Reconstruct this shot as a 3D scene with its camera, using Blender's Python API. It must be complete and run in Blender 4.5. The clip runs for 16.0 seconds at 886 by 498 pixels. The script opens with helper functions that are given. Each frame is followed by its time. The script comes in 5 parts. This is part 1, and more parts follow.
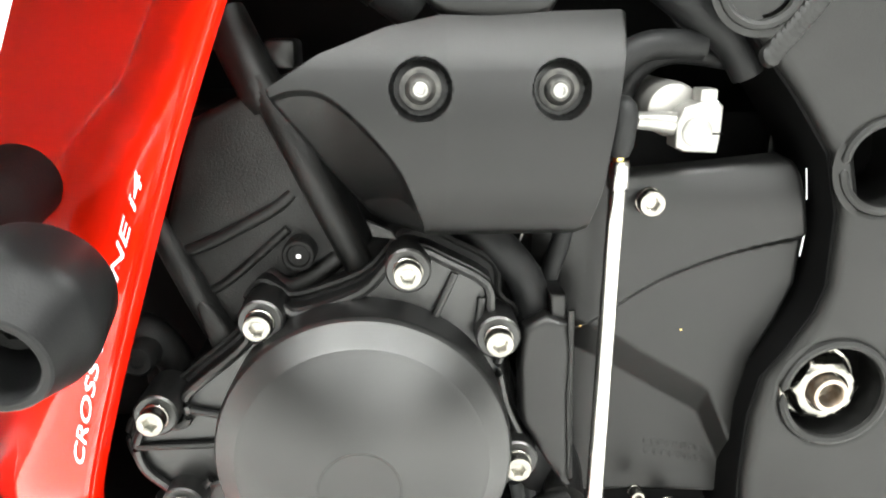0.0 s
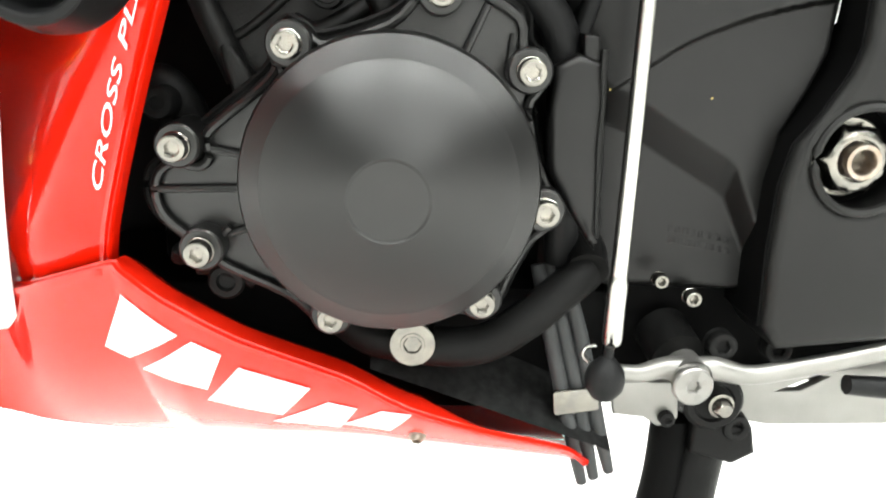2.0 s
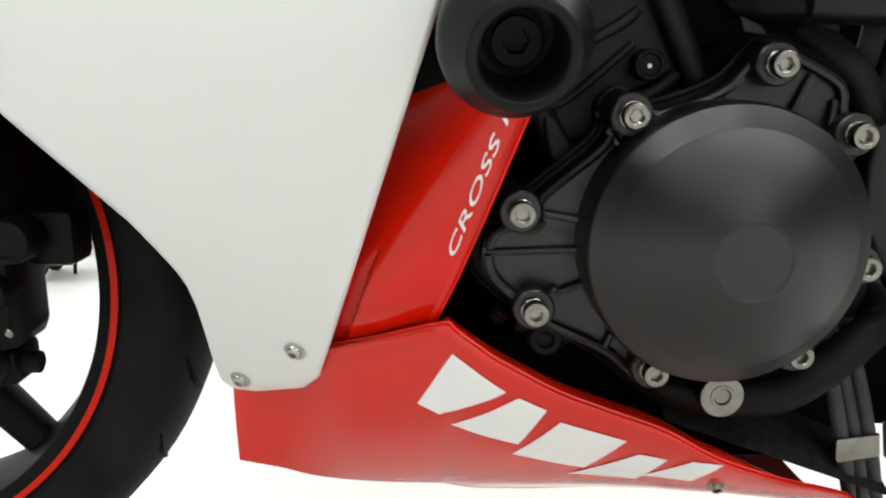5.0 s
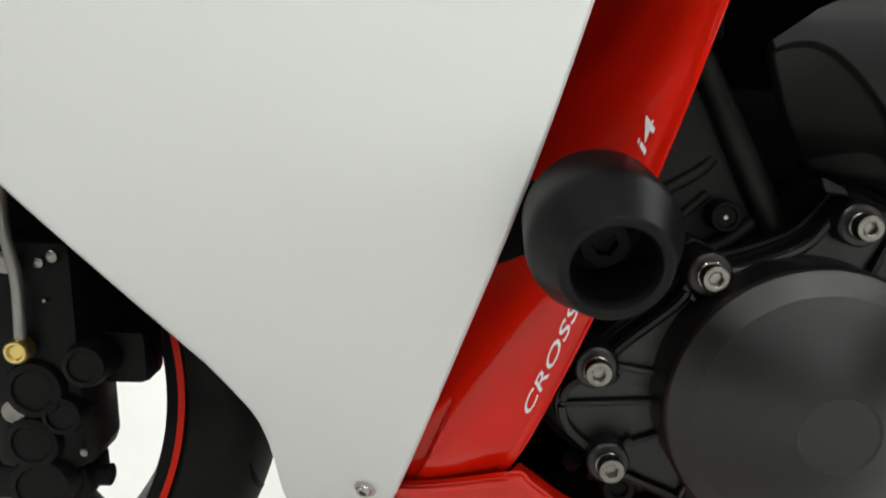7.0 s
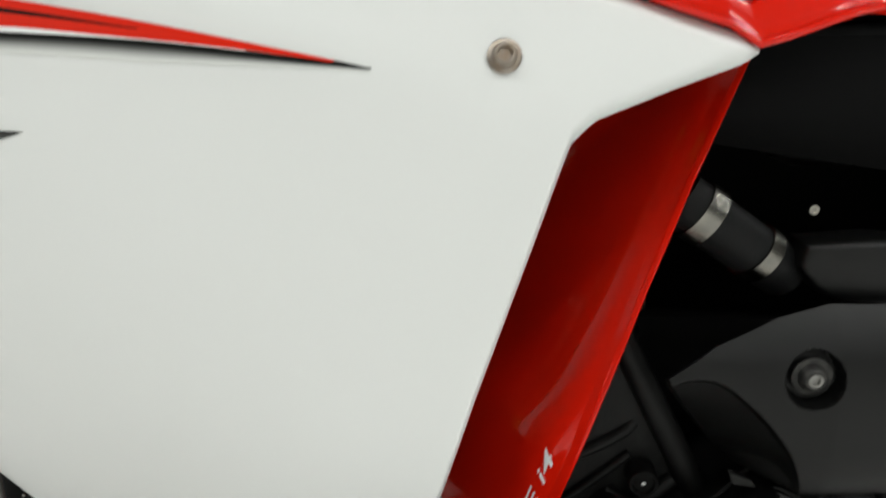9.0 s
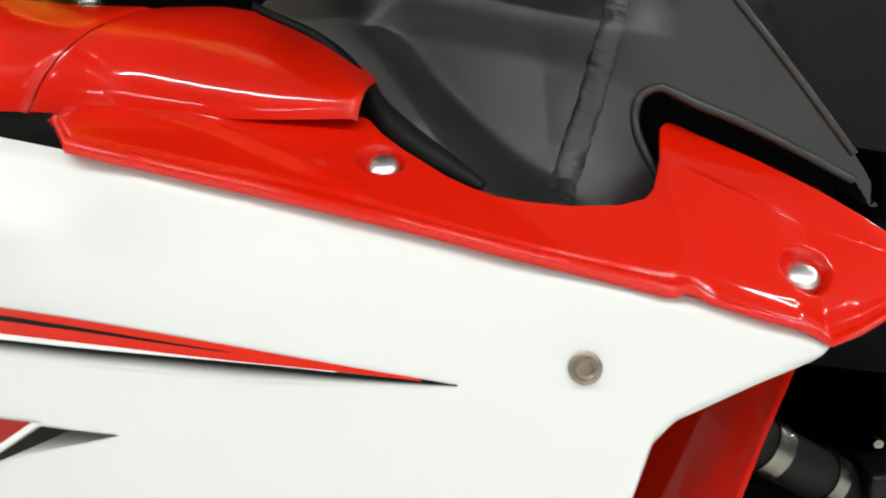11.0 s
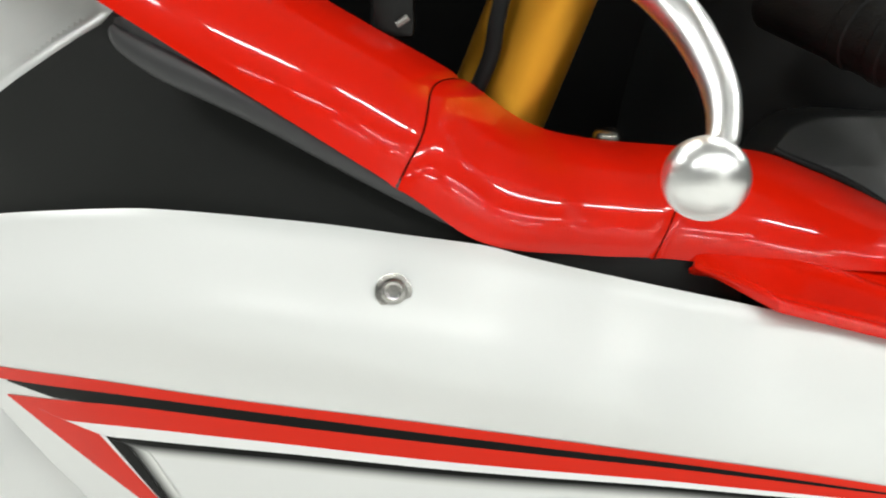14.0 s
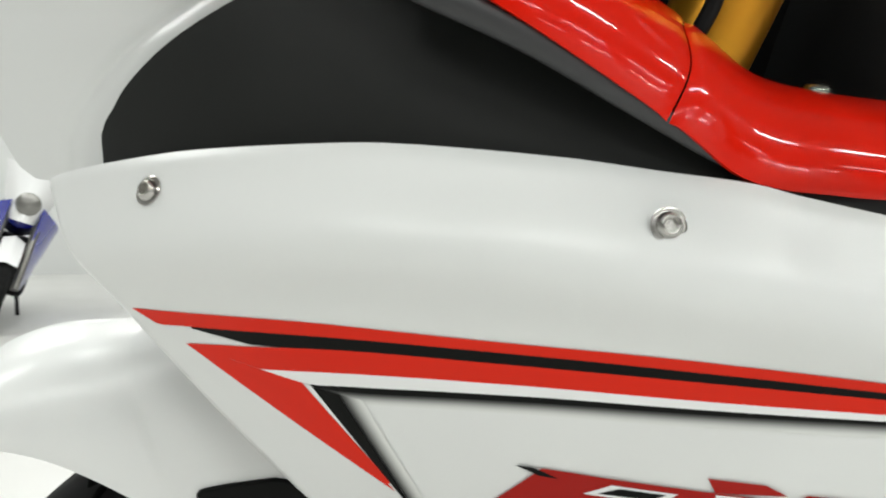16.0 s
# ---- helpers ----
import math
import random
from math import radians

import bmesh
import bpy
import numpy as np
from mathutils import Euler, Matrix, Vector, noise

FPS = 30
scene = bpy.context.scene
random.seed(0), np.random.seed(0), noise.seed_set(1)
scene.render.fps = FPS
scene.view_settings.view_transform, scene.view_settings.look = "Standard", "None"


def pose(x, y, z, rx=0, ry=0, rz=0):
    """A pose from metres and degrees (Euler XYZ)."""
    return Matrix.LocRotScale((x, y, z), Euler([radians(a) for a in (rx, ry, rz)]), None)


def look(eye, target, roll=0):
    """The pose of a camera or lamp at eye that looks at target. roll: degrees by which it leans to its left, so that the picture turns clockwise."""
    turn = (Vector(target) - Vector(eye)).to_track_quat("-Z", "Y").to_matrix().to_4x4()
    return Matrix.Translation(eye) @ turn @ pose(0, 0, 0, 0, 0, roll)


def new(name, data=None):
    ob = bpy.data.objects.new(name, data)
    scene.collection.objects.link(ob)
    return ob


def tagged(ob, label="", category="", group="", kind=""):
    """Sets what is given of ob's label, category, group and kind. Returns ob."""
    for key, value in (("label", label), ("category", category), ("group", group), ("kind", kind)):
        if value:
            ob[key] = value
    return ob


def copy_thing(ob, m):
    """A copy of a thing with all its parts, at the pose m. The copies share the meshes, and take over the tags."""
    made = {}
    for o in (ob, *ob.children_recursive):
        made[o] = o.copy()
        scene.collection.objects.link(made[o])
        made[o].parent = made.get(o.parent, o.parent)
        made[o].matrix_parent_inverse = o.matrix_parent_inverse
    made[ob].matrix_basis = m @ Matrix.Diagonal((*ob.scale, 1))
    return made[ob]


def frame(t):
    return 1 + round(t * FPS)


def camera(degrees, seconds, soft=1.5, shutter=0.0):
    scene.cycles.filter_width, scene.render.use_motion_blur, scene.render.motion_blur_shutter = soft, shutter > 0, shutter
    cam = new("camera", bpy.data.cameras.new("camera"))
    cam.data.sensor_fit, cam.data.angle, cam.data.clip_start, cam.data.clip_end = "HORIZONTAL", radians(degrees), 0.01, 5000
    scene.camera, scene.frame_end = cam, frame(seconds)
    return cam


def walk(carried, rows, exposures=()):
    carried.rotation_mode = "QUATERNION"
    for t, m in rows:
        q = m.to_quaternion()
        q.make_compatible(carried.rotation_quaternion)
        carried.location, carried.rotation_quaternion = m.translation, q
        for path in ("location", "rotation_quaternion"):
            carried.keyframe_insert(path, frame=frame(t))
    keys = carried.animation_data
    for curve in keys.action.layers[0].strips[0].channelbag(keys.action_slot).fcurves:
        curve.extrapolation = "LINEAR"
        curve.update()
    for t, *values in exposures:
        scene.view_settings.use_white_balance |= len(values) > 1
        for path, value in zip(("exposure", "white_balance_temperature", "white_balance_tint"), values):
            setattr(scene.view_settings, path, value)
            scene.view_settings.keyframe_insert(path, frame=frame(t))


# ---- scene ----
cam = camera(60.0, 16.0, soft=1.9, shutter=0.4)
PATH = [
    (0, (-0.014, -0.542, 0.516), (0.061, 1.375, -0.047), 0.5),
    (0.5, (-0.02, -0.548, 0.486), (0.062, 1.378, -0.045), 0.8),
    (0.6, (-0.023, -0.551, 0.478), (0.063, 1.37, -0.071), 0.4),
    (1, (-0.023, -0.554, 0.442), (0.086, 1.363, -0.119), 0.7),
    (1.5, (-0.022, -0.557, 0.42), (0.089, 1.363, -0.13), 1.4),
    (2, (-0.03, -0.569, 0.389), (0.062, 1.346, -0.181), 2.1),
    (2.5, (-0.041, -0.571, 0.376), (0.058, 1.342, -0.196), 1.6),
    (3, (-0.074, -0.571, 0.373), (0.029, 1.354, -0.161), 1.0),
    (3.5, (-0.112, -0.574, 0.377), (-0.025, 1.349, -0.167), 0.6),
    (4, (-0.151, -0.576, 0.385), (-0.082, 1.348, -0.158), 0.6),
    (4.2, (-0.162, -0.577, 0.387), (-0.056, 1.35, -0.138), 1.0),
    (6.3, (-0.224, -0.576, 0.44), (-0.235, 1.379, 0.02), 0.1),
    (6.5, (-0.221, -0.571, 0.448), (-0.232, 1.386, 0.036), 0.1),
    (7, (-0.218, -0.567, 0.466), (-0.246, 1.391, 0.06), 0.4),
    (7.5, (-0.211, -0.565, 0.508), (-0.233, 1.393, 0.097), 0.4),
    (8, (-0.204, -0.566, 0.539), (-0.254, 1.384, 0.095), 1.7),
    (8.5, (-0.185, -0.548, 0.581), (-0.192, 1.396, 0.111), 1.6),
    (9, (-0.158, -0.532, 0.652), (-0.283, 1.372, 0.053), -0.8),
    (9.2, (-0.148, -0.535, 0.674), (-0.283, 1.365, 0.065), -1.0),
    (11.3, (-0.205, -0.506, 0.777), (-0.327, 1.395, 0.166), -4.3),
    (11.5, (-0.223, -0.509, 0.78), (-0.279, 1.389, 0.153), -4.5),
    (12, (-0.294, -0.509, 0.79), (-0.24, 1.39, 0.165), -3.9),
    (12.5, (-0.348, -0.511, 0.815), (-0.318, 1.388, 0.19), -3.7),
    (13, (-0.418, -0.515, 0.838), (-0.345, 1.394, 0.247), -2.7),
    (13.2, (-0.447, -0.511, 0.832), (-0.344, 1.4, 0.25), -2.0),
    (13.5, (-0.486, -0.504, 0.838), (-0.34, 1.406, 0.265), -1.5),
    (14, (-0.53, -0.502, 0.837), (-0.335, 1.415, 0.3), 0.1),
    (14.5, (-0.569, -0.502, 0.835), (-0.36, 1.408, 0.28), 0.1),
    (15, (-0.612, -0.494, 0.83), (-0.445, 1.413, 0.252), -0.4),
    (15.2, (-0.64, -0.501, 0.824), (-0.399, 1.412, 0.29), 1.0),
    (15.5, (-0.642, -0.496, 0.823), (-0.463, 1.418, 0.274), 0.1),
    (16, (-0.671, -0.483, 0.797), (-0.345, 1.425, 0.295), 2.3),
]
# the motorcycle leans on its side stand: its own frame, in which the path and all its parts are given
BIKE = pose(0, 0, 0.07, 12, 0, 0)
EXPOSURES = [(0, 1.55), (1.2, 1.5), (1.5, 1.35), (2.0, 0.7), (2.5, 0.0), (3.0, -0.05), (3.5, -0.4), (4.2, -0.62), (6.5, -1.2), (7.0, -1.22), (9.0, -1.3), (9.2, -1.25),
             (11.3, -0.93), (12.5, -0.98), (13.2, -0.95), (14.5, -1.07), (15.5, -1.2), (16.0, -1.27)]
walk(cam, [(t, BIKE @ look(eye, target, roll)) for t, eye, target, roll in PATH], EXPOSURES)

# ---- world and lamps ----
world = bpy.data.worlds.new("World")
scene.world = world
world.use_nodes = True
world.node_tree.nodes["Background"].inputs[0].default_value = (0.9, 0.95, 1.0, 1)
world.node_tree.nodes["Background"].inputs[1].default_value = 0.3


def ceiling_tube(x, y, z, length, watts):
    """A long fluorescent batten in the ceiling: lamp, housing."""
    lamp = bpy.data.lights.new("tube_lamp", "AREA")
    lamp.shape, lamp.size, lamp.size_y, lamp.energy = "RECTANGLE", length, 0.12, watts
    lamp.color = (0.975, 1.0, 0.965)
    ob = new("tube_lamp", lamp)
    ob.matrix_world = pose(x, y, z)
    return ob


ROWS = {-5.4: 40, -2.4: 70, 0.6: 64, 3.4: 75}
TUBES = [(x, y) for y in ROWS for x in (-2.9, -1.1, 0.7, 2.5, 4.3)]
for tx, ty in TUBES:
    ceiling_tube(tx, ty, 3.08, 1.2, ROWS[ty])
# added row, unseen: brightens the far wall for the sheen on the engine cover
WALL_FILL = [(-0.6, 20), (1.2, 65), (3.0, 95), (4.8, 100)]
for tx, watts in WALL_FILL:
    ceiling_tube(tx, -8.2, 3.08, 1.2, watts)
TUBES += [(tx, -8.2) for tx, watts in WALL_FILL]
# added tubes, unseen: brighten the far corner behind the second motorcycle
CORNER_FILL = [(-5.6, 4.4), (-5.0, 7.4), (-3.0, 7.4)]
for tx, ty in CORNER_FILL:
    ceiling_tube(tx, ty, 3.08, 1.2, 75)
TUBES += CORNER_FILL

# ---- materials ----


def material(name, color, rough=0.5, metal=0.0, coat=0.0, grain=0.0, scale=400.0, wear=0.0, wear_scale=12.0, specular=0.5, wear_color=None):
    """Procedural surface: base colour with large blotches (wear) and fine relief (grain), sized in metres."""
    m = bpy.data.materials.new(name)
    m.use_nodes = True
    t = m.node_tree
    b = t.nodes["Principled BSDF"]
    b.inputs["Base Color"].default_value = (*color, 1)
    b.inputs["Roughness"].default_value = rough
    b.inputs["Metallic"].default_value = metal
    b.inputs["Coat Weight"].default_value = coat
    b.inputs["Coat Roughness"].default_value = 0.045
    b.inputs["Specular IOR Level"].default_value = specular
    co = t.nodes.new("ShaderNodeTexCoord")
    if wear:
        big = t.nodes.new("ShaderNodeTexNoise")
        big.inputs["Scale"].default_value = wear_scale
        big.inputs["Detail"].default_value = 6
        t.links.new(co.outputs["Object"], big.inputs["Vector"])
        ramp = t.nodes.new("ShaderNodeValToRGB")
        other = wear_color or tuple(min(1, c * 1.6 + 0.01) for c in color)
        ramp.color_ramp.elements[0].position, ramp.color_ramp.elements[1].position = 0.35, 0.75
        ramp.color_ramp.elements[0].color = (*color, 1)
        ramp.color_ramp.elements[1].color = (*[a + (o - a) * wear for a, o in zip(color, other)], 1)
        t.links.new(big.outputs["Fac"], ramp.inputs["Fac"])
        t.links.new(ramp.outputs["Color"], b.inputs["Base Color"])
        rr = t.nodes.new("ShaderNodeMapRange")
        rr.inputs["To Min"].default_value, rr.inputs["To Max"].default_value = max(0.02, rough - 0.12 * wear), min(1, rough + 0.15 * wear)
        t.links.new(big.outputs["Fac"], rr.inputs["Value"])
        t.links.new(rr.outputs["Result"], b.inputs["Roughness"])
    if grain:
        fine = t.nodes.new("ShaderNodeTexNoise")
        fine.inputs["Scale"].default_value = scale
        fine.inputs["Detail"].default_value = 3
        t.links.new(co.outputs["Object"], fine.inputs["Vector"])
        bump = t.nodes.new("ShaderNodeBump")
        bump.inputs["Strength"].default_value = grain
        bump.inputs["Distance"].default_value = 0.0006
        t.links.new(fine.outputs["Fac"], bump.inputs["Height"])
        t.links.new(bump.outputs["Normal"], b.inputs["Normal"])
    return m


WHITE = material("white_paint", (0.76, 0.77, 0.76), 0.35, coat=0.45, grain=0.02, scale=900, wear=0.06, wear_scale=5, specular=0.3)
WHITE.node_tree.nodes["Principled BSDF"].inputs["Coat Roughness"].default_value = 0.28
RED = material("red_paint", (0.69, 0.010, 0.0015), 0.3, coat=0.7, grain=0.02, scale=500, wear=0.15, wear_scale=7, wear_color=(0.74, 0.02, 0.004), specular=0.04)
BELLY_RED = material("waxed_red_paint", (0.66, 0.010, 0.0015), 0.25, coat=0.9, grain=0.02, scale=500, wear=0.25, wear_scale=9, wear_color=(0.72, 0.04, 0.02), specular=0.1)
RED_INK = material("red_graphic", (0.70, 0.020, 0.006), 0.35, coat=0.1, wear=0.1, wear_scale=9, specular=0.1)
DEEP_INK = material("dark_red_graphic", (0.36, 0.010, 0.006), 0.35, coat=0.1, wear=0.1, wear_scale=9, specular=0.1)
BLACK_INK = material("black_graphic", (0.006, 0.0065, 0.006), 0.4, coat=0.04, specular=0.06)
WHITE_INK = material("white_graphic", (0.86, 0.86, 0.86), 0.35, coat=0.3)
ENGINE = material("engine_black", (0.0025, 0.0025, 0.0024), 0.33, grain=0.12, scale=2600, wear=0.3, wear_scale=18, specular=0.52)
CASTING = material("black_casting", (0.004, 0.004, 0.0039), 0.42, grain=0.6, scale=1400, wear=0.4, wear_scale=25, specular=0.11)
BLOCK = material("cast_block_black", (0.0035, 0.0035, 0.0033), 0.42, grain=0.5, scale=1100, wear=0.6, wear_scale=40, specular=0.2)
PLASTIC = material("black_plastic", (0.0025, 0.0025, 0.0024), 0.34, grain=0.2, scale=2200, wear=0.25, wear_scale=14, specular=0.3)
MATT = material("matt_black_panel", (0.008, 0.0088, 0.008), 0.45, grain=0.3, scale=2200, wear=0.25, wear_scale=14, specular=0.3)
SATIN = material("satin_black_plastic", (0.0022, 0.0023, 0.0022), 0.36, grain=0.2, scale=2200, wear=0.15, wear_scale=14, specular=0.27)
EDGE = material("pale_grey_plastic", (0.035, 0.035, 0.037), 0.4, grain=0.3, scale=2000, wear=0.2, wear_scale=20)
SPAR = material("frame_spar_grey", (0.009, 0.0094, 0.0092), 0.31, grain=0.4, scale=2400, wear=0.3, wear_scale=20, specular=0.7)
TANKPAINT = material("satin_black_cover", (0.004, 0.0042, 0.0043), 0.36, grain=0.5, scale=2400, wear=0.25, wear_scale=12, specular=0.13)
FRAME = material("frame_grey", (0.006, 0.006, 0.0057), 0.4, grain=0.3, scale=1800, wear=0.3, wear_scale=15, specular=0.24)
RUBBER = material("rubber", (0.006, 0.0062, 0.0064), 0.5, grain=0.3, scale=700, wear=0.3, wear_scale=30, specular=0.16)
NYLON = material("black_nylon", (0.0045, 0.0046, 0.0048), 0.4, grain=0.15, scale=900, wear=0.3, wear_scale=30, specular=0.16)
HOSE = material("grey_rubber", (0.035, 0.037, 0.038), 0.5, grain=0.3, scale=700, wear=0.4, wear_scale=40, specular=0.3)
TYRE = material("tyre_rubber", (0.009, 0.009, 0.009), 0.7, grain=0.4, scale=500, wear=0.5, wear_scale=20, specular=0.1)
CALIPER = material("caliper_black", (0.0025, 0.0025, 0.0025), 0.4, grain=0.3, scale=1200, wear=0.4, wear_scale=40, specular=0.12)
# near-black: for black parts, and painted in for shade between and behind parts
DARK = material("black_and_shade", (0.002, 0.002, 0.002), 0.6, grain=0.3, scale=900, specular=0.05)
FOAM = material("black_felt", (0.008, 0.008, 0.008), 0.95, grain=1.0, scale=1800, wear=0.6, wear_scale=160, wear_color=(0.03, 0.03, 0.03), specular=0.1)
STEEL = material("bolt_steel", (0.20, 0.194, 0.178), 0.22, metal=1.0, grain=0.15, scale=1500, wear=0.4, wear_scale=120, wear_color=(0.42, 0.38, 0.32))
RUSTY = material("tarnished_bolt", (0.38, 0.34, 0.30), 0.32, metal=1.0, grain=0.2, scale=1500, wear=0.8, wear_scale=150, wear_color=(0.20, 0.12, 0.06))
DULL = material("dull_screw", (0.022, 0.022, 0.0215), 0.5, metal=0.6, grain=0.2, scale=1500, wear=0.5, wear_scale=200, wear_color=(0.12, 0.115, 0.105))
POLISHED = material("polished_alloy", (0.80, 0.80, 0.79), 0.30, metal=1.0, grain=0.1, scale=900, wear=0.3, wear_scale=40)
ALLOY = material("brushed_alloy", (0.45, 0.44, 0.42), 0.22, metal=1.0, grain=0.2, scale=900, wear=0.3, wear_scale=60)
SILVER = material("silver_paint", (0.23, 0.225, 0.213), 0.33, metal=0.7, grain=0.2, scale=900, wear=0.3, wear_scale=40)
GRIP = material("grip_rubber", (0.005, 0.005, 0.005), 0.42, grain=0.8, scale=900, wear=0.4, wear_scale=60, specular=0.14)
GLOSS = material("gloss_black", (0.004, 0.004, 0.004), 0.3, coat=0.15, grain=0.05, scale=900, wear=0.2, wear_scale=60)
COPPER = material("brown_metal", (0.09, 0.03, 0.016), 0.4, metal=0.6, grain=0.2, scale=900, wear=0.3, wear_scale=90)
GOLD = material("gold_anodised", (0.60, 0.27, 0.02), 0.32, metal=0.85, grain=0.1, scale=700, wear=0.3, wear_scale=15)
BRASS = material("brass", (0.65, 0.50, 0.18), 0.3, metal=1.0, grain=0.2, scale=900, wear=0.3, wear_scale=80)
BLUE = material("blue_paint", (0.01, 0.02, 0.35), 0.25, coat=0.8, wear=0.2, wear_scale=6)
ORANGE = material("orange_lens", (0.8, 0.18, 0.02), 0.2, coat=0.6)


def fade_material(name, dark, light):
    """Airbrushed graphic: from the dark ink at one rim of the strip to the paint at the other."""
    m = material(name, light, 0.32, coat=0.35, specular=0.3)
    t = m.node_tree
    uv = t.nodes.new("ShaderNodeUVMap")
    sep = t.nodes.new("ShaderNodeSeparateXYZ")
    ramp = t.nodes.new("ShaderNodeValToRGB")
    ramp.color_ramp.interpolation = "EASE"
    ramp.color_ramp.elements[0].color = (*dark, 1)
    ramp.color_ramp.elements[1].color = (*light, 1)
    t.links.new(uv.outputs["UV"], sep.inputs[0])
    t.links.new(sep.outputs["Y"], ramp.inputs["Fac"])
    t.links.new(ramp.outputs["Color"], t.nodes["Principled BSDF"].inputs["Base Color"])
    return m


FADE = fade_material("airbrushed_black", (0.006, 0.007, 0.006), (0.742, 0.752, 0.732))

# ---- shape helpers ----


def part(name, bm, mat, parent, label="", smooth=40):
    """Links a bmesh as one mesh object under a thing or a part."""
    me = bpy.data.meshes.new(name)
    bmesh.ops.recalc_face_normals(bm, faces=bm.faces)
    bm.to_mesh(me)
    bm.free()
    for p in me.polygons:
        p.use_smooth = True
    me.set_sharp_from_angle(angle=radians(smooth))
    me.materials.append(mat)
    ob = new(name, me)
    ob.parent = parent
    if label:
        tagged(ob, label)
    return ob


def again(ob, place, parent, label="", turn=None):
    """Another object on the same mesh."""
    o = new(ob.name.split(".")[0], ob.data)
    o.parent = parent
    o.matrix_basis = Matrix.Translation(place) @ (turn or Matrix())
    if label:
        tagged(o, label)
    return o


def lerp_table(table, x):
    """Smooth interpolation in a table of rows (x, a, b, ...)."""
    xs = [r[0] for r in table]
    if x <= xs[0]:
        return table[0][1:]
    if x >= xs[-1]:
        return table[-1][1:]
    i = next(k for k in range(len(xs) - 1) if x <= xs[k + 1])
    f = (x - xs[i]) / (xs[i + 1] - xs[i])
    return [a + (b - a) * f for a, b in zip(table[i][1:], table[i + 1][1:])]


def spline(pts, n, closed=False):
    """Catmull-Rom through the points, n steps a span (centripetal enough for even points)."""
    pts = [Vector(p) for p in pts]
    out = []
    k = len(pts)
    spans = k if closed else k - 1
    for i in range(spans):
        p0 = pts[(i - 1) % k] if closed or i > 0 else pts[0]
        p1, p2 = pts[i % k], pts[(i + 1) % k]
        p3 = pts[(i + 2) % k] if closed or i + 2 < k else pts[-1]
        for s in range(n):
            t = s / n
            out.append(0.5 * ((2 * p1) + (p2 - p0) * t + (2 * p0 - 5 * p1 + 4 * p2 - p3) * t * t + (3 * p1 - p0 - 3 * p2 + p3) * t ** 3))
    if not closed:
        out.append(pts[-1])
    return out


def basis(axis):
    """Rotation that takes z to the axis."""
    return Vector(axis).to_track_quat("Z", "Y").to_matrix()


def lathe(profile, at=(0, 0, 0), axis=(0, -1, 0), seg=32, hexed=()):
    """Turned shape: profile of (radius, height along the axis); rows named in hexed are six-sided."""
    bm = bmesh.new()
    m = basis(axis)
    rings = []
    for k, (r, h) in enumerate(profile):
        ring = []
        if r < 1e-6:
            ring = [bm.verts.new(Vector(at) + m @ Vector((0, 0, h)))] * seg
        else:
            for j in range(seg):
                a = 2 * math.pi * j / seg
                q = r
                if k in hexed:
                    q = r * math.cos(math.pi / 6) / math.cos((a % (math.pi / 3)) - math.pi / 6)
                ring.append(bm.verts.new(Vector(at) + m @ Vector((q * math.cos(a), q * math.sin(a), h))))
        rings.append(ring)
    for a, b in zip(rings, rings[1:]):
        for j in range(seg):
            vs = []
            for v in (a[j], a[(j + 1) % seg], b[(j + 1) % seg], b[j]):
                if v not in vs:
                    vs.append(v)
            if len(vs) > 2:
                bm.faces.new(vs)
    return bm


def join(*bms):
    """One bmesh out of several."""
    me = bpy.data.meshes.new("tmp")
    out = bmesh.new()
    for b in bms:
        b.to_mesh(me)
        out.from_mesh(me)
        b.free()
    bpy.data.meshes.remove(me)
    return out


def tube(pts, radius, seg=12, n=6, flat=1.0, smooth=True):
    """Sweep of a round section along a spline. radius: a number or one for each point."""
    line = spline(pts, n) if smooth else [Vector(p) for p in pts]
    radii = radius if isinstance(radius, (list, tuple)) else [radius] * len(pts)
    bm = bmesh.new()
    rings = []
    up = Vector((0, 0, 1)) if abs((line[-1] - line[0]).normalized().z) < 0.9 else Vector((1, 0, 0))
    for i, p in enumerate(line):
        d = (line[min(i + 1, len(line) - 1)] - line[max(i - 1, 0)]).normalized()
        a = d.cross(up).normalized()
        b = a.cross(d).normalized()
        f = i / (n if smooth else 1)
        k = min(int(f), len(radii) - 2)
        r = radii[k] + (radii[k + 1] - radii[k]) * (f - k)
        rings.append([bm.verts.new(p + a * (r * math.cos(2 * math.pi * j / seg)) * flat + b * (r * math.sin(2 * math.pi * j / seg))) for j in range(seg)])
    for a, b in zip(rings, rings[1:]):
        for j in range(seg):
            bm.faces.new((a[j], a[(j + 1) % seg], b[(j + 1) % seg], b[j]))
    for ring in (rings[0], rings[-1]):
        bm.faces.new(ring)
    return bm


